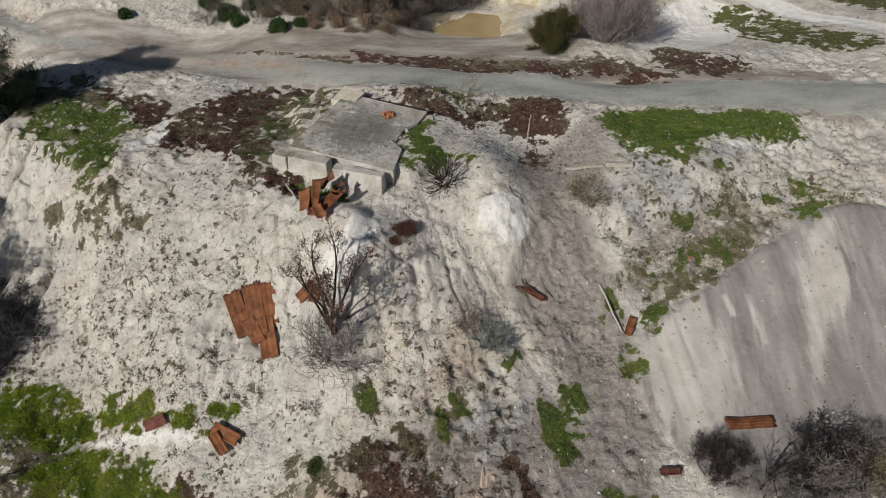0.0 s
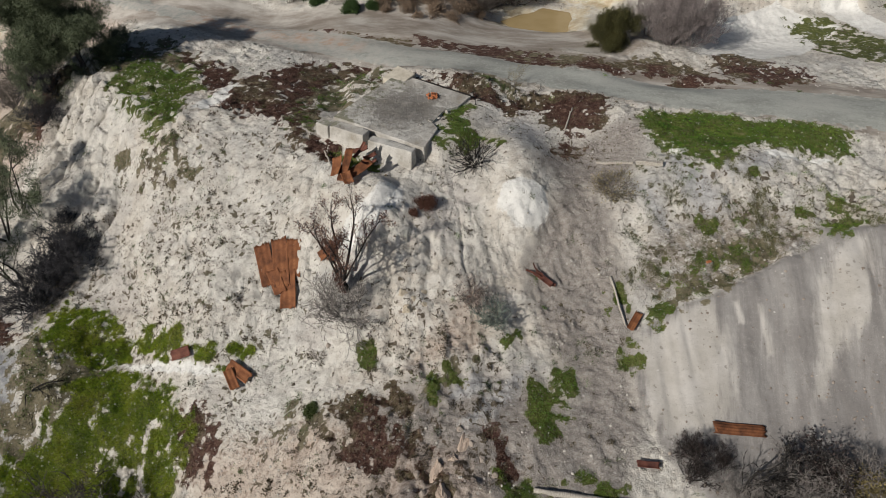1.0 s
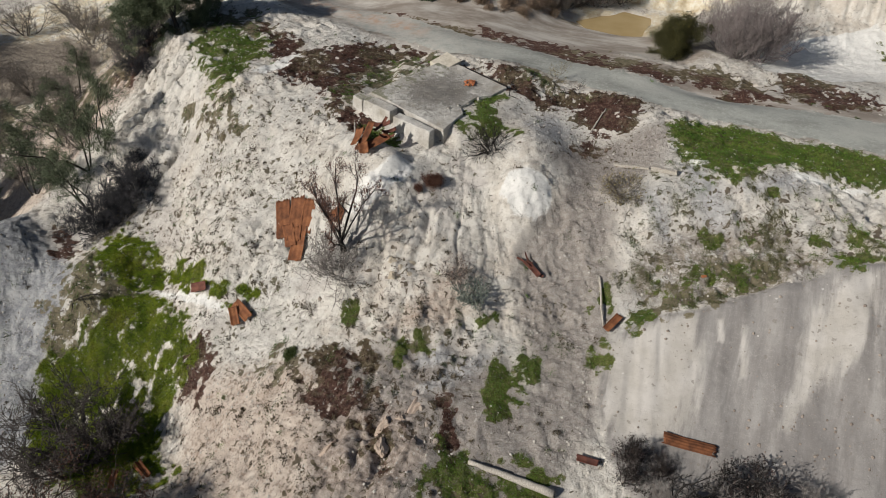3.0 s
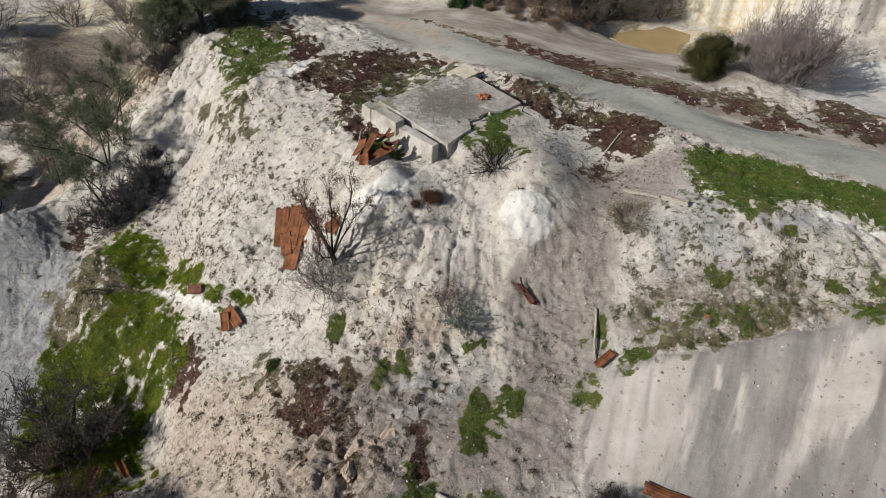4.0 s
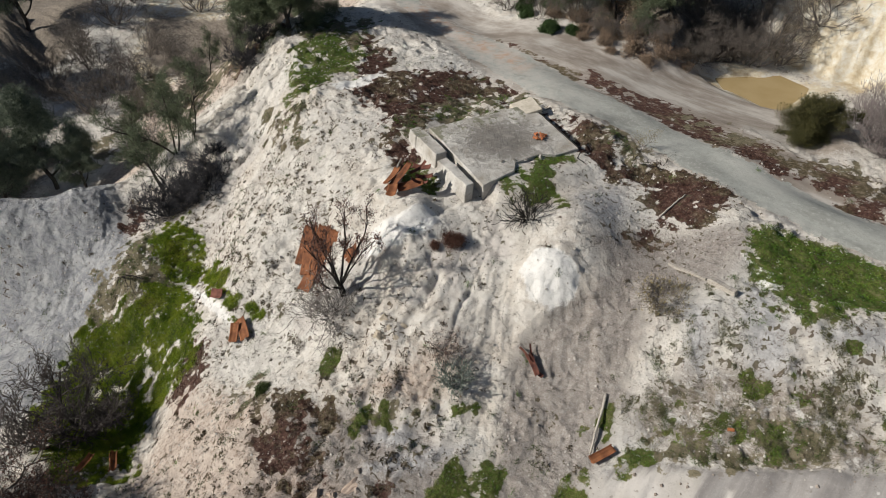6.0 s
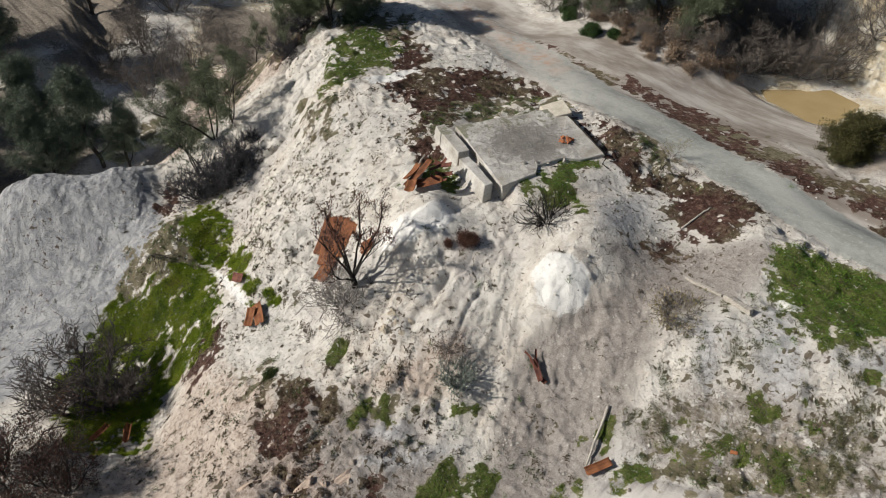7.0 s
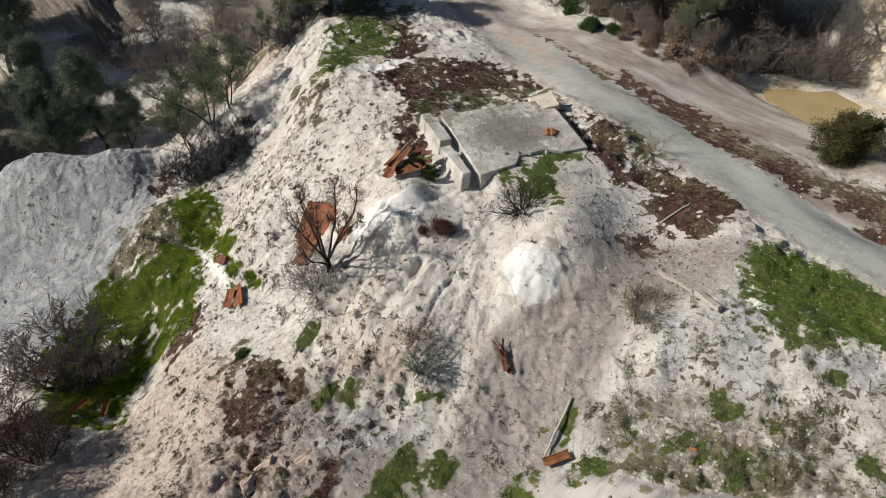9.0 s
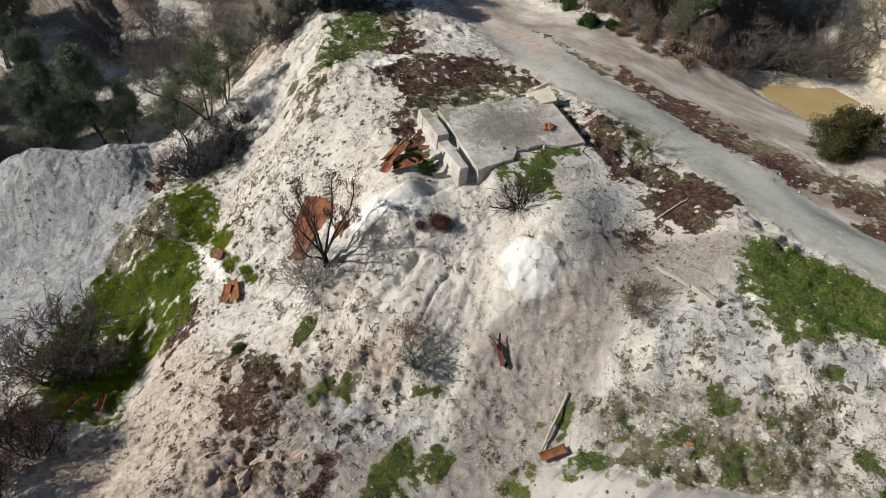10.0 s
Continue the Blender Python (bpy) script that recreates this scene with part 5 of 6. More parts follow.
def pine(seed, tall, needles, per, label, name="pine_tree", open_crown=False, reach=0.42, low=0.2, side=0.42, size=0.27, slim=0.085):
    w = Wood(seed)
    o = {"levels": 3, "split": (11, 5, 4), "up": 0.06, "wobble": 0.16, "angle": (50, 85) if not open_crown else (25, 60), "shrink": side, "clear": low, "taper": 0.2}
    w.branch(Vector((0, 0, -0.2)), Vector((0.04, 0.03, 1)), tall, tall * 0.028, 0, o)
    return plant(name, label, "tree", w.mesh("trunk", BARK), tufts("crown", w.tips, per, reach, 16, size, needles, seed, slim), twigs=w.twigs(BARK))


def bare(seed, stems, long, spread_by, material, label, name, leaf=None, per=0, levels=3, split=(5, 4, 3), up=0.12, thick=0.05, category="tree", group="", size=0.09, wob=0.26, shrink=0.55, clear=0.25, thin=0.007):
    w = Wood(seed)
    o = {"levels": levels, "split": split, "up": up, "wobble": wob, "angle": (25, 60), "shrink": shrink, "clear": clear, "taper": 0.3, "thin": thin}
    for k in range(stems):
        a = math.tau * (k + w.rng.random() * 0.7) / stems
        w.branch(Vector((math.cos(a) * 0.08, math.sin(a) * 0.08, -0.15)), Vector((math.cos(a) * spread_by, math.sin(a) * spread_by, 1)), long * w.rng.uniform(0.75, 1.1), thick * w.rng.uniform(0.7, 1.1), 0, o)
    crown = leaves("dead_leaves" if leaf in (DEAD, SCORCHED) else "crown", w.tips, per, 0.22, size, leaf, seed, 0.12 if leaf in (PINE, PINE_GREY) else 0.5) if leaf and per else None
    return plant(name, label, category, w.mesh("trunk", material), crown, crown_name="dead_leaves" if leaf in (DEAD, SCORCHED) else "crown", group=group, twigs=w.twigs(material))


def bush(seed, wide, tall, leaf, per, label, name="bush", size=0.11, material=None, group=""):
    w = Wood(seed)
    o = {"levels": 2, "split": (6, 5), "up": 0.06, "wobble": 0.22, "angle": (25, 65), "shrink": 0.6, "clear": 0.2, "taper": 0.4, "thin": 0.008}
    for k in range(9):
        a = math.tau * (k + w.rng.random()) / 9
        s = w.rng.uniform(0.25, 1.0)
        w.branch(Vector((0, 0, -0.1)), Vector((math.cos(a) * s * wide / tall, math.sin(a) * s * wide / tall, 1)), tall * w.rng.uniform(0.6, 0.85), 0.04, 0, o)
    return plant(name, label, "bush", w.mesh("stem", material or BARK), leaves("foliage", w.tips, per, 0.24, size, leaf, seed, 0.5), "stem", "foliage", group, w.twigs(material or BARK))


# burnt tree on the slope, dark twiggy bush by the slab, grey sage
burnt = Wood(31)
fork = Vector((-0.12, 0.03, 0.55))
burnt.tube([Vector((0, 0, -0.2)), Vector((-0.02, 0, 0.2)), fork], [0.17, 0.14, 0.11], 8)
shape = {"levels": 3, "split": (7, 4, 4), "up": 0.17, "wobble": 0.15, "angle": (25, 60), "shrink": 0.30, "clear": 0.35, "taper": 0.25, "thin": 0.009}
for k in range(7):
    a = math.tau * k / 7 + burnt.rng.uniform(-0.2, 0.2)
    out = burnt.rng.uniform(0.4, 0.8)
    burnt.branch(fork - Vector((0, 0, burnt.rng.uniform(0, 0.25))), Vector((math.cos(a) * out, math.sin(a) * out, 0.8)), burnt.rng.uniform(3.1, 4.1), burnt.rng.uniform(0.045, 0.07), 0, shape)
stand(plant("burnt_tree", "burnt black forked small tree with scorched brown leaves", "tree", burnt.mesh("trunk", CHAR), leaves("dead_leaves", burnt.tips, 2, 0.2, 0.07, SCORCHED, 31, 0.5), crown_name="dead_leaves", twigs=burnt.twigs(SMOKE)), -4.7, 20.6, 20, 1.05)
stand(bare(39, 44, 1.1, 1.5, GREY_TWIG, "low halo of dry twigs under the burnt tree", "twig_bush", None, 0, 2, (4, 4), 0.05, 0.011, "bush", thin=0.006), -4.7, 19.8, 0, 1.7, 0.05)
stand(bare(32, 46, 1.5, 1.5, CHAR, "low black twiggy bush beside the slab", "twig_bush", None, 0, 1, (5,), 0.05, 0.028, "bush", thin=0.010), 0.2, 28.2, 0, 1.0, 0.05)
stand(bare(33, 44, 1.0, 1.0, SAGE_STEM, "low grey-green sagebrush on the slope", "sagebrush", SAGE, 1, 1, (4,), 0.02, 0.018, "bush", size=0.09, wob=0.12, thin=0.013), 2.1, 20.75, 0, 1.1, 0.05)
stand(bare(34, 60, 1.0, 1.5, TWIG, "low dry tan bush by the chalk hump", "dry_bush", STRAW, 1, 1, (5,), 0.0, 0.014, "bush", size=0.08, wob=0.16), 7.3, 28.2, 0, 1.15, 0.03)
stand(bare(35, 3, 1.9, 0.35, TWIG, "thin dry sapling with yellowed leaves near the track", "sapling", STRAW, 4, 2, (5, 3), 0.1, 0.02, size=0.06), 1.3, 36.4, 0, 0.8)
stand(bare(40, 5, 1.1, 1.6, CHAR, "low charred branches fallen beside the track", "fallen_branch", SOOT, 2, 2, (4, 3), -0.02, 0.045, size=0.06), 2.7, 35.7, 0, 0.75, 0.02)
stand(bare(36, 1, 0.7, 0.1, CHAR, "short charred stump at the slab corner", "stump", None, 0, 1, (2,), 0.05, 0.07), -0.5, 33.95)
stand(bare(37, 3, 2.4, 1.4, CHAR, "fallen charred branch on the gully grass", "fallen_branch", None, 0, 3, (5, 4, 4), -0.03, 0.06), -20.2, 16.5, 40, 1.1)
stand(bare(38, 1, 0.9, 0.2, CHAR, "small dark stake standing by the track", "stake", None, 0, 1, (2,), 0.05, 0.05), 1.5, 35.2)

scorched = stand(bush(45, 1.0, 0.75, SCORCHED, 9, "low scorched reddish bush on the chalk", "scorched_bush", 0.055, CHAR, "scorched bushes"), -1.8, 25.0, 0, 0.95)
again(scorched, -2.3, 24.3, 120, 0.6)

stand(bush(48, 0.5, 0.35, WEED, 8, "small dark green weed bush on the chalk", "weed_bush", 0.07, TWIG), -5.1, 15.8, 0, 1.0)
stand(bare(49, 30, 0.8, 1.3, TWIG, "low reddish brown twiggy bush above the sagebrush", "twig_bush", SCORCHED, 1, 1, (4,), 0.02, 0.014, "bush", size=0.06), 0.9, 21.3, 0, 1.2, 0.04)
stand(bare(50, 16, 0.7, 0.7, TWIG, "small upright grey dead weed on the slope", "dead_weed", None, 0, 1, (4,), 0.05, 0.012, "bush"), -5.6, 18.3, 0, 1.0, 0.04)

# bare oak in the gully grass and the dark thicket next to it
stand(bare(41, 7, 2.5, 0.95, OAK, "spreading leafless dark oak in the gully grass", "bare_oak", None, 0, 4, (6, 5, 4, 3), 0.1, 0.12, wob=0.28, shrink=0.6, thin=0.011), -14.2, 9.7, 0, 1.4)
thicket = stand(bare(42, 8, 2.6, 0.75, BARK, "dense leafless brown thicket", "thicket", SCORCHED, 1, 4, (5, 4, 3, 3), 0.12, 0.06, "bush", "dark thicket", 0.07), -8.6, 6.4, 0, 1.2)
for x, y, turn, s in ((-9.6, 4.2, 160, 1.15), (-12.8, 4.6, 220, 1.2), (-6.6, 3.8, 300, 1.15)):
    again(thicket, x, y, turn, s)

# dry brush at the foot of the sand
brush = stand(bare(43, 9, 2.0, 0.8, GREY_TWIG, "grey leafless brush at the foot of the sand", "brush", None, 0, 3, (5, 5, 4), 0.08, 0.035, "bush", "dry brush", 0.07, thin=0.009), 14.6, 15.0, 0, 1.0)
for x, y, turn, s in ((12.9, 14.6, 60, 0.85), (16.0, 15.6, 130, 0.9), (15.9, 13.8, 200, 1.1), (17.8, 15.2, 20, 1.0), (13.6, 13.2, 90, 1.0)):
    again(brush, x, y, turn, s)
dark_brush = stand(bare(44, 10, 1.5, 0.8, CHAR, "dark burnt brush on the sand edge", "burnt_brush", SOOT, 1, 3, (4, 4, 3), 0.08, 0.03, "bush", "burnt brush", 0.07), 10.9, 15.4, 0, 0.95)
again(dark_brush, 15.6, 15.6, 60, 1.5)
for x, y, turn, s in ((12.0, 16.0, 20, 0.7), (11.0, 16.3, 140, 0.8)):
    again(dark_brush, x, y, turn, s)

stand(bare(46, 4, 3.2, 0.55, CHAR, "leaning charred small tree over the dry brush", "burnt_tree", None, 0, 3, (7, 5, 3), 0.08, 0.07, shrink=0.4, thin=0.010, wob=0.14), 12.8, 14.9, 0, 1.0, 0.1, (10, 26))
stand(bush(47, 1.5, 1.0, STRAW, 7, "yellow-tan dry bush among the grey brush", "dry_bush", 0.07, TWIG), 17.4, 15.2, 0, 1.7)

# west flank: sparse scorched pines, dark burnt bushes
sparse = stand(bare(51, 3, 5.2, 0.30, BARK, "leaning half-burnt pine with thin grey-green needles", "sparse_pine", PINE, 10, 3, (7, 4, 3), 0.06, 0.08, "tree", "half-burnt pines", 0.2, 0.14, 0.36, 0.32), -24.2, 22.0, 0, 0.95, 0.1, (0, -8))
for x, y, turn, s in ((-25.8, 24.1, 70, 1.05), (-25.5, 25.5, 160, 0.95), (-31.5, 23.5, 200, 1.0), (-33.5, 28.5, 20, 0.9), (-26.6, 31.3, 250, 0.7), (-36.5, 33.5, 110, 0.8)):
    again(sparse, x, y, turn, s, 0.1, (0, -6))
black_bush = stand(bare(52, 24, 1.5, 0.9, SMOKE, "dense smoky black burnt bush on the gully side", "burnt_bush", None, 0, 3, (5, 4, 4), 0.06, 0.03, "bush", "burnt bushes", wob=0.2, thin=0.008), -22.0, 22.3, 0, 1.2)
for x, y, turn, s in ((-21.3, 23.4, 90, 1.2), (-22.6, 20.8, 30, 1.1), (-22.6, 25.3, 60, 0.45), (-26.6, 31.2, 10, 0.9), (-27.5, 33.4, 80, 1.0)):
    again(black_bush, x, y, turn, s)
grey_brush = stand(bare(53, 9, 2.2, 0.8, TWIG, "grey leafless brush in the valley", "brush", None, 0, 3, (5, 4, 4), 0.08, 0.04, "bush", "valley brush"), -29.0, 26.5, 0, 1.0)
for x, y, turn, s in ((-31.5, 25.0, 70, 1.2), (-35.0, 30.0, 140, 1.3), (-38, 33, 200, 1.2), (-36.5, 26.0, 20, 1.3), (-43, 40, 60, 1.2), (-46, 36, 10, 1.4), (-33, 36, 10, 1.1), (-30, 38, 100, 1.1), (-47, 27, 50, 1.6), (-50, 30, 150, 1.7), (-53, 26, 250, 1.8), (-48, 33, 80, 1.5), (-55, 31, 10, 1.8), (-46, 30, 300, 1.3), (-52, 36, 200, 1.5), (-40, 29, 20, 1.2), (-37, 40, 30, 1.2), (-40, 44, 130, 1.4), (-45, 43, 220, 1.5), (-49, 46, 10, 1.6), (-34, 42, 300, 1.1), (-55, 44, 60, 1.7), (-58, 36, 90, 1.7), (-61, 40, 10, 1.8), (-57, 31, 200, 1.6)):
    again(grey_brush, x, y, turn, s)

# pines
stand(pine(61, 6.2, PINE, 17, "dense dark green pine casting a long shadow", reach=0.36, low=0.0, side=0.5, size=0.19, slim=0.15), -25.3, 34.4, 0, 0.95)
valley_pine = stand(pine(62, 7.5, PINE_GREY, 5, "tall grey-green valley pine", open_crown=True, reach=0.3, size=0.22, slim=0.14), -38.5, 19.5, 0, 1.0)
for x, y, turn, s in ((-35.4, 20.6, 60, 0.62), (-42.5, 16.0, 150, 1.0), (-37.5, 15.6, 200, 0.8), (-44, 11.5, 280, 1.0), (-52, 11, 10, 1.15), (-57, 17, 130, 1.2),
                      (-56, 8, 60, 1.1), (-66, 15, 20, 1.3), (-40, 8, 20, 0.9), (-66, 30, 40, 1.2), (-50, 4, 40, 1.1)):
    again(valley_pine, x, y, turn, s)
again(valley_pine, -60, 16.5, 200, 1.3)

# beyond the road: big dark evergreens, dead brush, bushes at the pond
grove = stand(pine(71, 6.5, PINE, 12, "big dark evergreen behind the track", "evergreen_tree", True, 0.36, size=0.17, slim=0.13), -6.8, 51.2, 0, 1.15)
for x, y, turn, s in ((-4.9, 52.2, 100, 0.85), (-8.8, 50.6, 60, 0.95), (-12.6, 52.0, 160, 0.9), (-10.0, 53.4, 220, 1.1), (-7.0, 56.5, 300, 1.2), (-15.5, 56.0, 30, 1.0)):
    again(grove, x, y, turn, s)
dry = stand(bush(72, 1.2, 0.9, DEAD, 2, "tangled tan dead brush along the track", "dead_brush", 0.09, TWIG, "roadside brush"), -7.6, 47.9, 0, 1.1)
for x, y, turn, s in ((-5.9, 48.4, 60, 1.1), (-4.4, 49.0, 120, 1.0), (-9.3, 47.4, 200, 0.9), (-3.0, 49.8, 20, 0.9), (-6.8, 49.4, 280, 1.3), (-8.6, 49.0, 330, 1.2)):
    again(dry, x, y, turn, s)
for x, y, turn, s in ((-8.9, 46.6, 40, 0.65), (-7.3, 46.9, 100, 0.9), (-6.4, 46.1, 190, 0.6), (-5.3, 47.2, 250, 1.1), (-4.1, 47.0, 310, 0.75), (-3.6, 48.2, 20, 1.1), (-2.3, 49.2, 80, 0.7), (-12.4, 48.3, 10, 1.0), (-10.6, 48.6, 70, 1.2), (-9.6, 50.6, 140, 1.4), (-5.0, 50.6, 220, 1.3), (-7.8, 51.4, 300, 1.5), (-12.8, 50.6, 30, 1.3)):
    again(dry, x, y, turn, s)
fresh = stand(bush(73, 1.0, 0.9, GREEN, 12, "round dark green shrub beside the track", "shrub", 0.10), -11.4, 46.3, 0, 1.0)
again(fresh, -10.0, 46.9, 90, 0.75)
for x, y, turn, s in ((-14.6, 48.0, 30, 0.9), (-13.6, 49.6, 120, 1.2), (-9.0, 49.6, 220, 1.1), (-6.0, 50.0, 60, 1.2), (-17.4, 50.6, 60, 1.1)):
    again(fresh, x, y, turn, s)
again(fresh, -22.9, 48.8, 30, 0.75)
again(fresh, -15.6, 49.2, 200, 1.1)
stand(bush(74, 2.2, 2.2, OLIVE, 70, "large rounded olive-green bush beside the pond", "pond_bush", 0.065), 7.2, 44.4, 0, 1.25)
pale_brush = stand(bare(75, 13, 2.8, 0.55, PALE_TWIG, "pale grey leafless bush by the track", "bare_bush", None, 0, 3, (6, 5, 4), 0.16, 0.035, "bush", "pale bushes", thin=0.009), 11.2, 45.2, 0, 1.1)
for x, y, turn, s in ((12.6, 46.0, 90, 1.0), (12.0, 47.2, 200, 1.2), (10.0, 47.6, 300, 0.9)):
    again(pale_brush, x, y, turn, s)
for x, y, turn, s in ((-16.8, 48.6, 90, 0.8), (-13.4, 48.2, 200, 0.9), (-11.5, 49.8, 300, 1.1), (-3.0, 53.8, 10, 1.5), (-1.6, 54.6, 140, 1.5), (-2.6, 55.6, 230, 1.6), (-4.0, 55.4, 320, 1.6), (-0.2, 54.6, 30, 1.3), (1.6, 56.2, 100, 1.4), (-2.2, 53.4, 60, 1.3), (0.6, 55.8, 200, 1.5), (3.0, 57.4, 260, 1.3), (-7.8, 48.2, 20, 0.7), (-6.4, 48.9, 120, 0.8), (-5.2, 48.4, 200, 0.7), (-4.0, 49.6, 300, 0.8), (-2.6, 50.8, 80, 0.9), (-9.2, 48.6, 150, 0.7)):
    again(grey_brush, x, y, turn, s, label="grey leafless brush behind the track")

# ---- stones and small growth ----
stones_rng = random.Random(12)
stone_meshes = [rock_mesh("rock", 40 + k, STONE, 0.7, 2) for k in range(4)]
for x, y, s in ((9.05, 18.6, 0.16), (-1.6, 20.3, 0.42), (-1.2, 20.0, 0.3), (-2.0, 19.9, 0.26), (2.0, 15.0, 0.45), (1.4, 15.6, 0.3), (2.5, 14.4, 0.35), (0.4, 12.6, 0.5), (0.0, 13.4, 0.3), (1.0, 13.2, 0.38), (-0.9, 13.2, 0.25), (0.2, 19.0, 0.2), (0.6, 18.8, 0.16),
                (6.2, 29.3, 0.14), (5.6, 29.0, 0.12), (-5.2, 18.7, 0.2), (3.1, 14.0, 0.3), (-2.6, 11.6, 0.22), (12.1, 18.9, 0.09), (10.8, 17.9, 0.07), (13.4, 18.3, 0.06), (15.1, 18.3, 0.12)):
    rock = tagged(new("rock", stone_meshes[stones_rng.randrange(4)]), "pale weathered rock lying on the slope", "rock", "loose rocks")
    rock.matrix_basis = lay(x, y, stones_rng.uniform(0, 360), s * 0.02) @ Matrix.Scale(min(s * 0.7, 0.2), 4)


def outcrop(label, x, y, turn, blocks, material):
    """A crag of weathered blocks, half sunk in the slope: place, half-sizes and turn of each."""
    crag = tagged(new("rock_outcrop"), label, "rock", "rock outcrops")
    crag.matrix_basis = lay(x, y, turn, -0.12, 0.8)
    for k, (px, py, pz, a, b, c, spin) in enumerate(blocks):
        shape = rock_mesh("block", 130 + k + int(10 * abs(x)), material, 1.0, 4)
        for v in shape.vertices:
            v.co *= 1 + 0.22 * noise.noise(v.co * 3.1 + Vector((k, x, y))) + 0.14 * noise.noise(v.co * 7.0 + Vector((y, k, x)))
        piece = part("block", shape, crag)
        piece.matrix_basis = pose(px, py, pz, 0, 8 * (k % 3 - 1), spin) @ Matrix.Diagonal((a, b, c, 1))


PEACH = stone("peach_rock", (0.36, 0.27, 0.21), (0.66, 0.55, 0.46))
OCHRE_ROCK = stone("ochre_rock", (0.42, 0.35, 0.26), (0.66, 0.59, 0.48))
outcrop("peach-coloured eroded rock in the slope hollow", 1.6, 14.9, 20, [(0, 0, 0.0, 0.95, 0.38, 0.34, 55), (0.5, -0.5, -0.05, 0.5, 0.3, 0.26, 70), (-0.5, -0.5, -0.05, 0.42, 0.3, 0.28, 40)], PEACH)
outcrop("peach-coloured eroded rock above the leaf litter", 0.8, 13.6, 0, [(0, 0, 0.0, 0.8, 0.42, 0.36, 80), (-0.7, 0.2, -0.05, 0.4, 0.3, 0.25, 30), (0.4, -0.8, 0.0, 0.6, 0.32, 0.3, 100)], PEACH)
outcrop("pale tan ledge low on the slope", -1.2, 11.9, 0, [(0, 0, -0.05, 0.9, 0.3, 0.25, 60), (0.7, 0.5, -0.05, 0.5, 0.3, 0.22, 50)], PEACH)
outcrop("cracked ochre outcrop under the burnt tree", -1.5, 20.5, 0, [(0, 0, 0.0, 0.55, 0.4, 0.36, 20), (-0.6, 0.15, 0.0, 0.4, 0.35, 0.3, 70), (0.5, -0.15, 0.0, 0.4, 0.3, 0.28, 120), (-0.2, -0.45, -0.05, 0.42, 0.3, 0.28, 10), (0.25, 0.4, 0.0, 0.35, 0.3, 0.25, 45)], OCHRE_ROCK)


def sow(count, box, chance, seed):
    """Random spots in a box, kept by a chance that depends on the place."""
    r = np.random.RandomState(seed)
    x, y = r.uniform(box[0], box[1], count), r.uniform(box[2], box[3], count)
    keep = r.rand(count) < chance(x, y)
    x, y = x[keep], y[keep]
    return np.stack([x, y, land(x, y)], 1)


def cover_with(name, label, category, spots, per, reach, size, material, seed, slim, flat, droop=0.0):
    ob = new(name, leaves(name, spots, per, reach, size, material, seed, slim, droop, flat))
    return tagged(ob, label, category, kind="stuff")


def on_cover(kind, low=0.42, high=0.62):
    return lambda x, y: rise(strewn(kind, x, y), low, high)


HOME = (-26, 22, 7, 40)
GULLY = [(-26, 7), (-26, 24), (-14, 21), (-9, 19.5), (-7.5, 17), (-9, 7)]
in_gully = lambda x, y: inside(x, y, GULLY, 0.6)
cover_with("gully_grass", "fresh yellow-green grass filling the gully", "grass", sow(330000, (-26, -7, 7, 24), lambda x, y: on_cover("grass", 0.36, 0.8)(x, y) * in_gully(x, y), 1), 4, 0.08, 0.095, BLADE, 81, 0.15, 0.35, -0.6)
cover_with("grass", "short dark green grass in ragged patches", "grass", sow(420000, HOME, lambda x, y: on_cover("grass", 0.36, 0.85)(x, y) * (1 - in_gully(x, y)), 19), 4, 0.08, 0.085, SHORT, 87, 0.15, 0.35, -0.5)


def clumps(spots, many, wide, seed):
    """Many spots strewn round each of some spots, back on the ground."""
    r = np.random.RandomState(seed)
    size = np.repeat(r.uniform(0.4, 1.3, len(spots)), many)
    x = np.repeat(spots[:, 0], many) + r.normal(0, wide, len(size)) * size
    y = np.repeat(spots[:, 1], many) + r.normal(0, wide, len(size)) * size
    return np.stack([x, y, land(x, y)], 1)


def off_bare(x, y):
    """0 on sand, road and slab."""
    return (1 - mask("sand", x, y, 0.4)) * (1 - inside(x, y, ROAD)) * (1 - inside(x, y, SLAB))


WILD = [(6.5, 25), (9.4, 30), (11, 31.6), (20, 29.5), (21, 26), (14, 24), (9.6, 22.6)]
LOWER = [(-20, 20), (-19, 23), (-12, 21), (-7, 19.5), (-2, 20.5), (4.5, 20.5), (8.4, 22), (9, 15), (8, 8), (-9, 8), (-10, 15)]
bit = lambda x, y, size, seed, low, high: rise(fractal(x, y, size, seed), low, high)
cover_with("weeds", "scattered clumps of olive weeds on the slope", "weeds", clumps(sow(12000, HOME, lambda x, y: off_bare(x, y) * np.clip(0.6 * on_cover("moss")(x, y) + 0.22 * inside(x, y, WILD, 1.0) * bit(x, y, 1.6, 73, 0.1, 0.5) + (0.035 + 0.11 * inside(x, y, LOWER, 2.0) + 0.10 * inside(x, y, [(-20, 20), (-19, 28), (-15, 30), (-11, 24), (-12, 20)], 2.0)) * bit(x, y, 2.2, 70, 0.0, 0.5), 0, 1), 2), 18, 0.13, 5), 3, 0.07, 0.09, WEED, 82, 0.3, 0.4, -0.3)
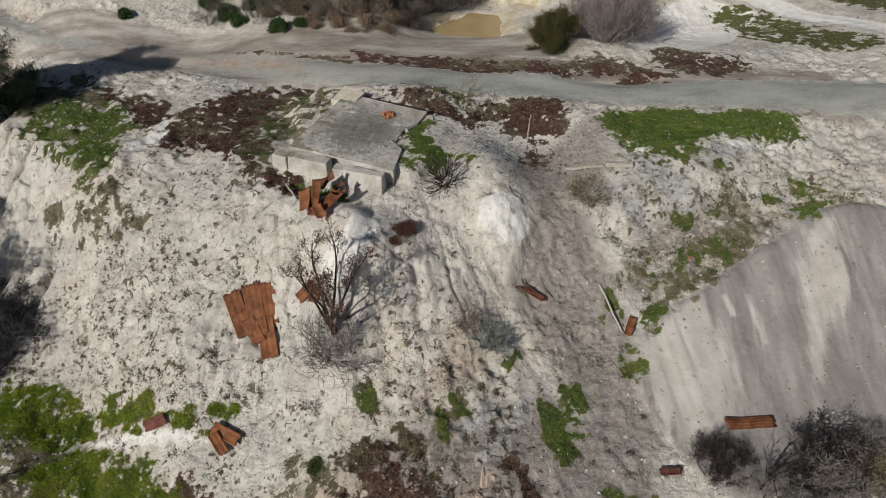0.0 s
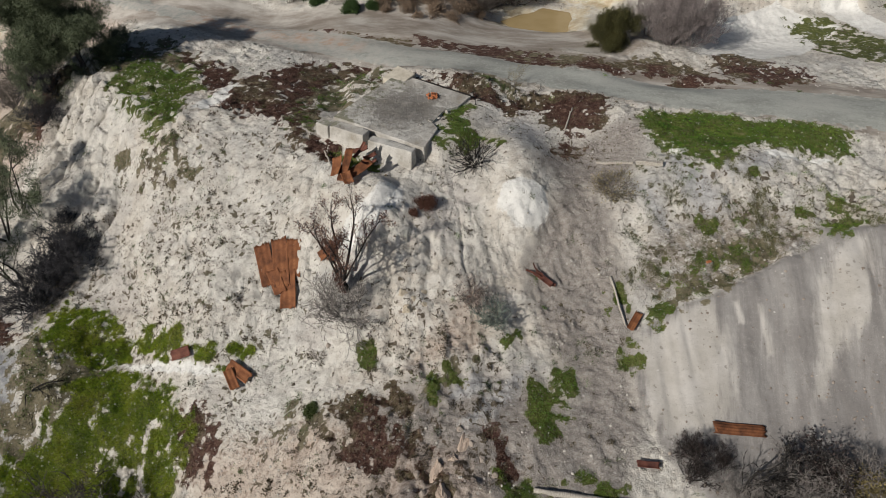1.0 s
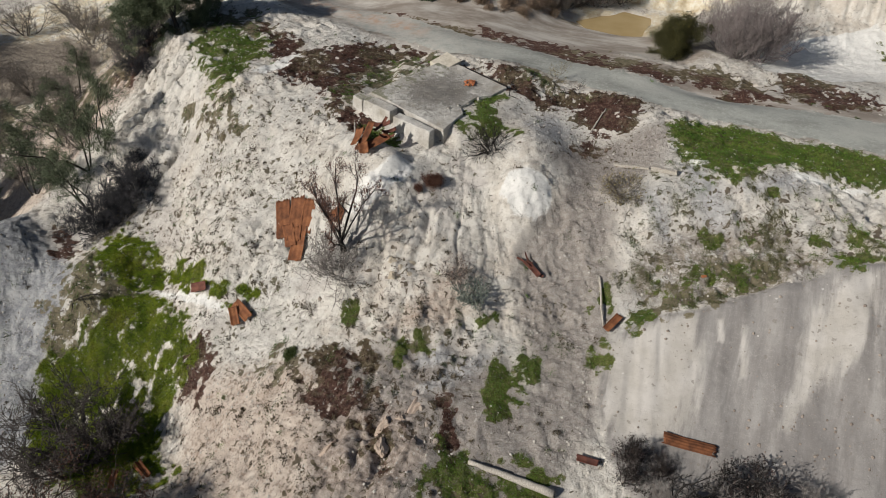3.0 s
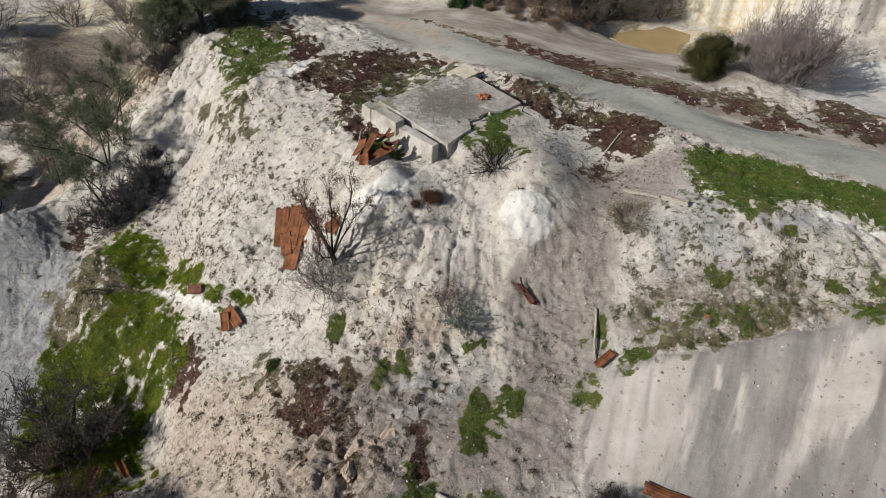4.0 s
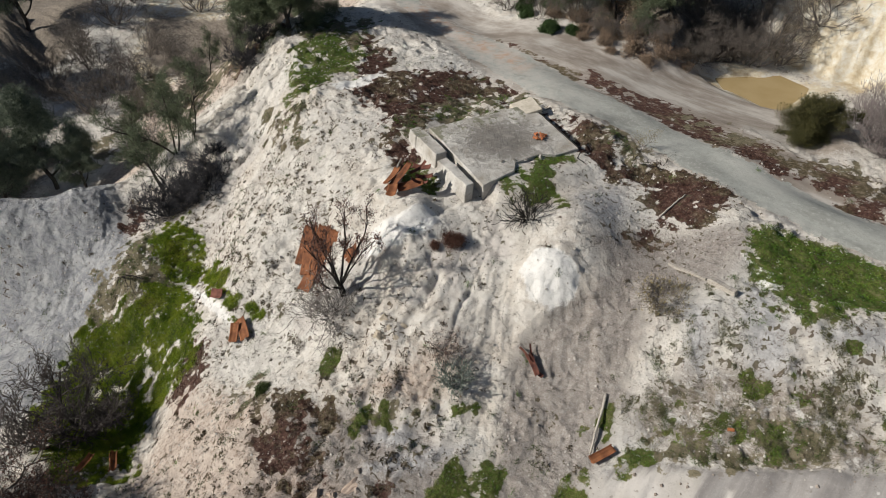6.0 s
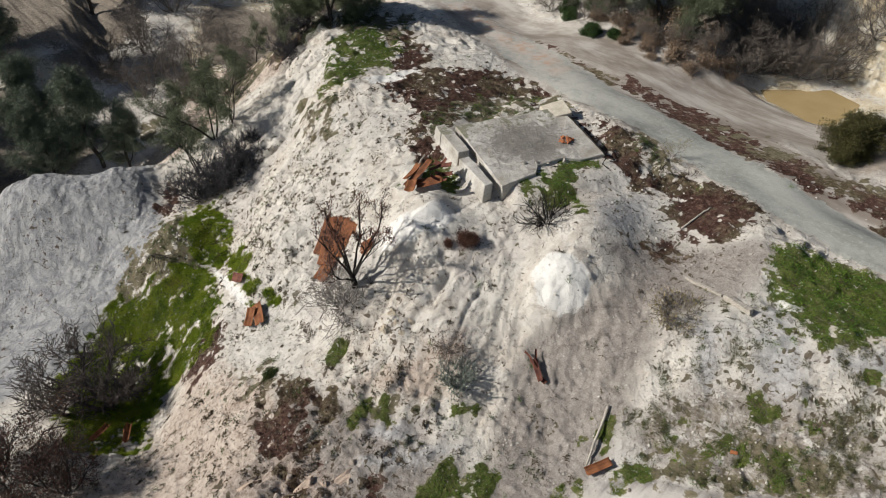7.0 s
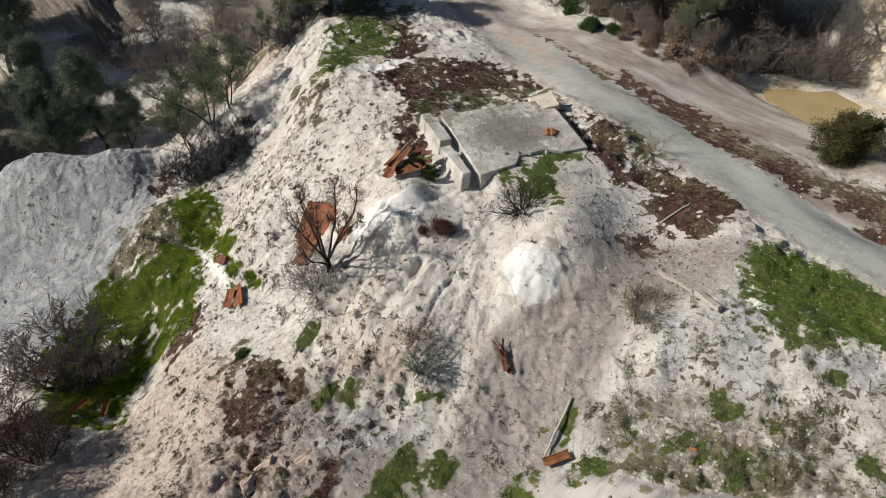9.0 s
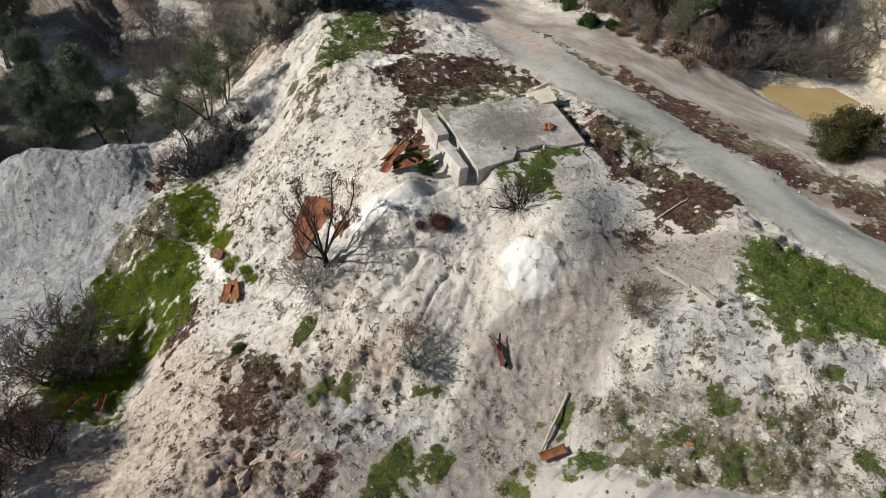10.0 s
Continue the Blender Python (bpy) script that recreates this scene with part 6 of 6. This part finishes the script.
cover_with("green_weeds", "small bright green weeds in the hollows", "weeds", clumps(sow(7000, HOME, lambda x, y: off_bare(x, y) * (0.35 * on_cover("moss")(x, y) + 0.24 * inside(x, y, WILD, 1.0) * bit(x, y, 1.3, 75, 0.15, 0.5) + 0.05 * inside(x, y, LOWER, 2.0) * bit(x, y, 2.0, 74, 0.2, 0.5) + 0.006), 6), 18, 0.12, 7), 3, 0.06, 0.08, SHORT, 85, 0.3, 0.4, -0.4)
cover_with("bank_weeds", "small olive and green clumps dotting the grey bank", "weeds", clumps(sow(1900, (8, 22, 23.4, 31.6), lambda x, y: off_bare(x, y) * inside(x, y, WILD, 1.2) * (1 - 0.9 * mask("ash", x, y, 0.6)) * (1 - 0.9 * mask("chalk", x, y, 0.6)) * (0.10 + 0.55 * bit(x, y, 1.4, 76, -0.1, 0.5)), 15), 44, 0.13, 16), 3, 0.05, 0.075, BANK, 86, 0.3, 0.4, -0.3)
cover_with("dry_tufts", "small dark dry tufts dotting the chalk", "dry plants",
    clumps(sow(30000, HOME, lambda x, y: (0.13 * inside(x, y, SPECK, 2.5) + 0.07 * inside(x, y, LOWER, 2.0) + 0.012) * bit(x, y, 1.3, 71, -0.1, 0.5) * off_bare(x, y) * (1 - 0.9 * mask("chalk", x, y, 0.4)), 3), 16, 0.10, 8), 3, 0.05, 0.08, TUFT, 83, 0.6, 0.35, 0.0)
cover_with("leaf_litter", "reddish brown fallen leaves and bark", "leaf litter", sow(90000, HOME, on_cover("litter"), 4), 5, 0.09, 0.08, FLAKE, 84, 0.5, 0.12)


def pebbles(name, label, spots, low, high, material, seed):
    """Small angular stones strewn on the ground, joined into one mesh."""
    r = np.random.RandomState(seed)
    kinds = []
    for k in range(5):
        data = rock_mesh("pebble", 90 + k, material, 0.75, 1)
        kinds.append((np.array([tuple(v.co) for v in data.vertices]), np.array([tuple(p.vertices) for p in data.polygons])))
        bpy.data.meshes.remove(data)
    verts, faces, first = [], [], 0
    for k, (shape, tris) in enumerate(kinds):
        at = spots[k::5]
        size = low + (high - low) * r.rand(len(at)) ** 3
        a = r.rand(len(at)) * math.tau
        turn = np.stack([np.stack([np.cos(a), -np.sin(a), 0 * a], 1), np.stack([np.sin(a), np.cos(a), 0 * a], 1), np.stack([0 * a, 0 * a, 1 + 0 * a], 1)], 1)
        verts.append((np.einsum("nij,vj->nvi", turn, shape) * size[:, None, None] + at[:, None, :] + (size * 0.15)[:, None, None] * np.array([0, 0, 1.0])).reshape(-1, 3))
        faces.append((tris[None] + (np.arange(len(at)) * len(shape))[:, None, None] + first).reshape(-1, 3))
        first += len(at) * len(shape)
    data = mesh_of(name, np.concatenate(verts), np.concatenate(faces), material, False)
    return tagged(new(name, data), label, "stones", kind="stuff")


pebbles("pale_stones", "pale chalk stones strewn over the slope", sow(24000, HOME, lambda x, y: (0.10 + 0.6 * bit(x, y, 2.5, 78, 0.0, 0.5) + 0.5 * mask("grass", x, y) * rise(-x, 6, 9)) * (off_bare(x, y) + 0.02 * mask("sand", x, y, 0.4)) * (1 - 0.95 * np.maximum(mask("grass", x, y, 0.5) * rise(x, -8, -6), mask("litter", x, y, 0.5))), 11), 0.02, 0.10, CHALK_STONE, 12)
pebbles("brown_stones", "small brown stones strewn over the scree", sow(5500, HOME, lambda x, y: (0.12 + 0.5 * np.maximum(mask("scree", x, y), inside(x, y, SPECK, 2))) * (off_bare(x, y) + 0.6 * mask("sand", x, y, 0.4)), 13), 0.02, 0.07, STONE, 14)
pebbles("sand_stones", "dark pebbles and clods scattered on the bare sand", sow(2600, (8, 26, 13, 27), lambda x, y: mask("sand", x, y, 0.4) * (0.15 + 0.5 * bit(x, y, 2.5, 79, -0.2, 0.5)), 17), 0.025, 0.11, STONE, 18)
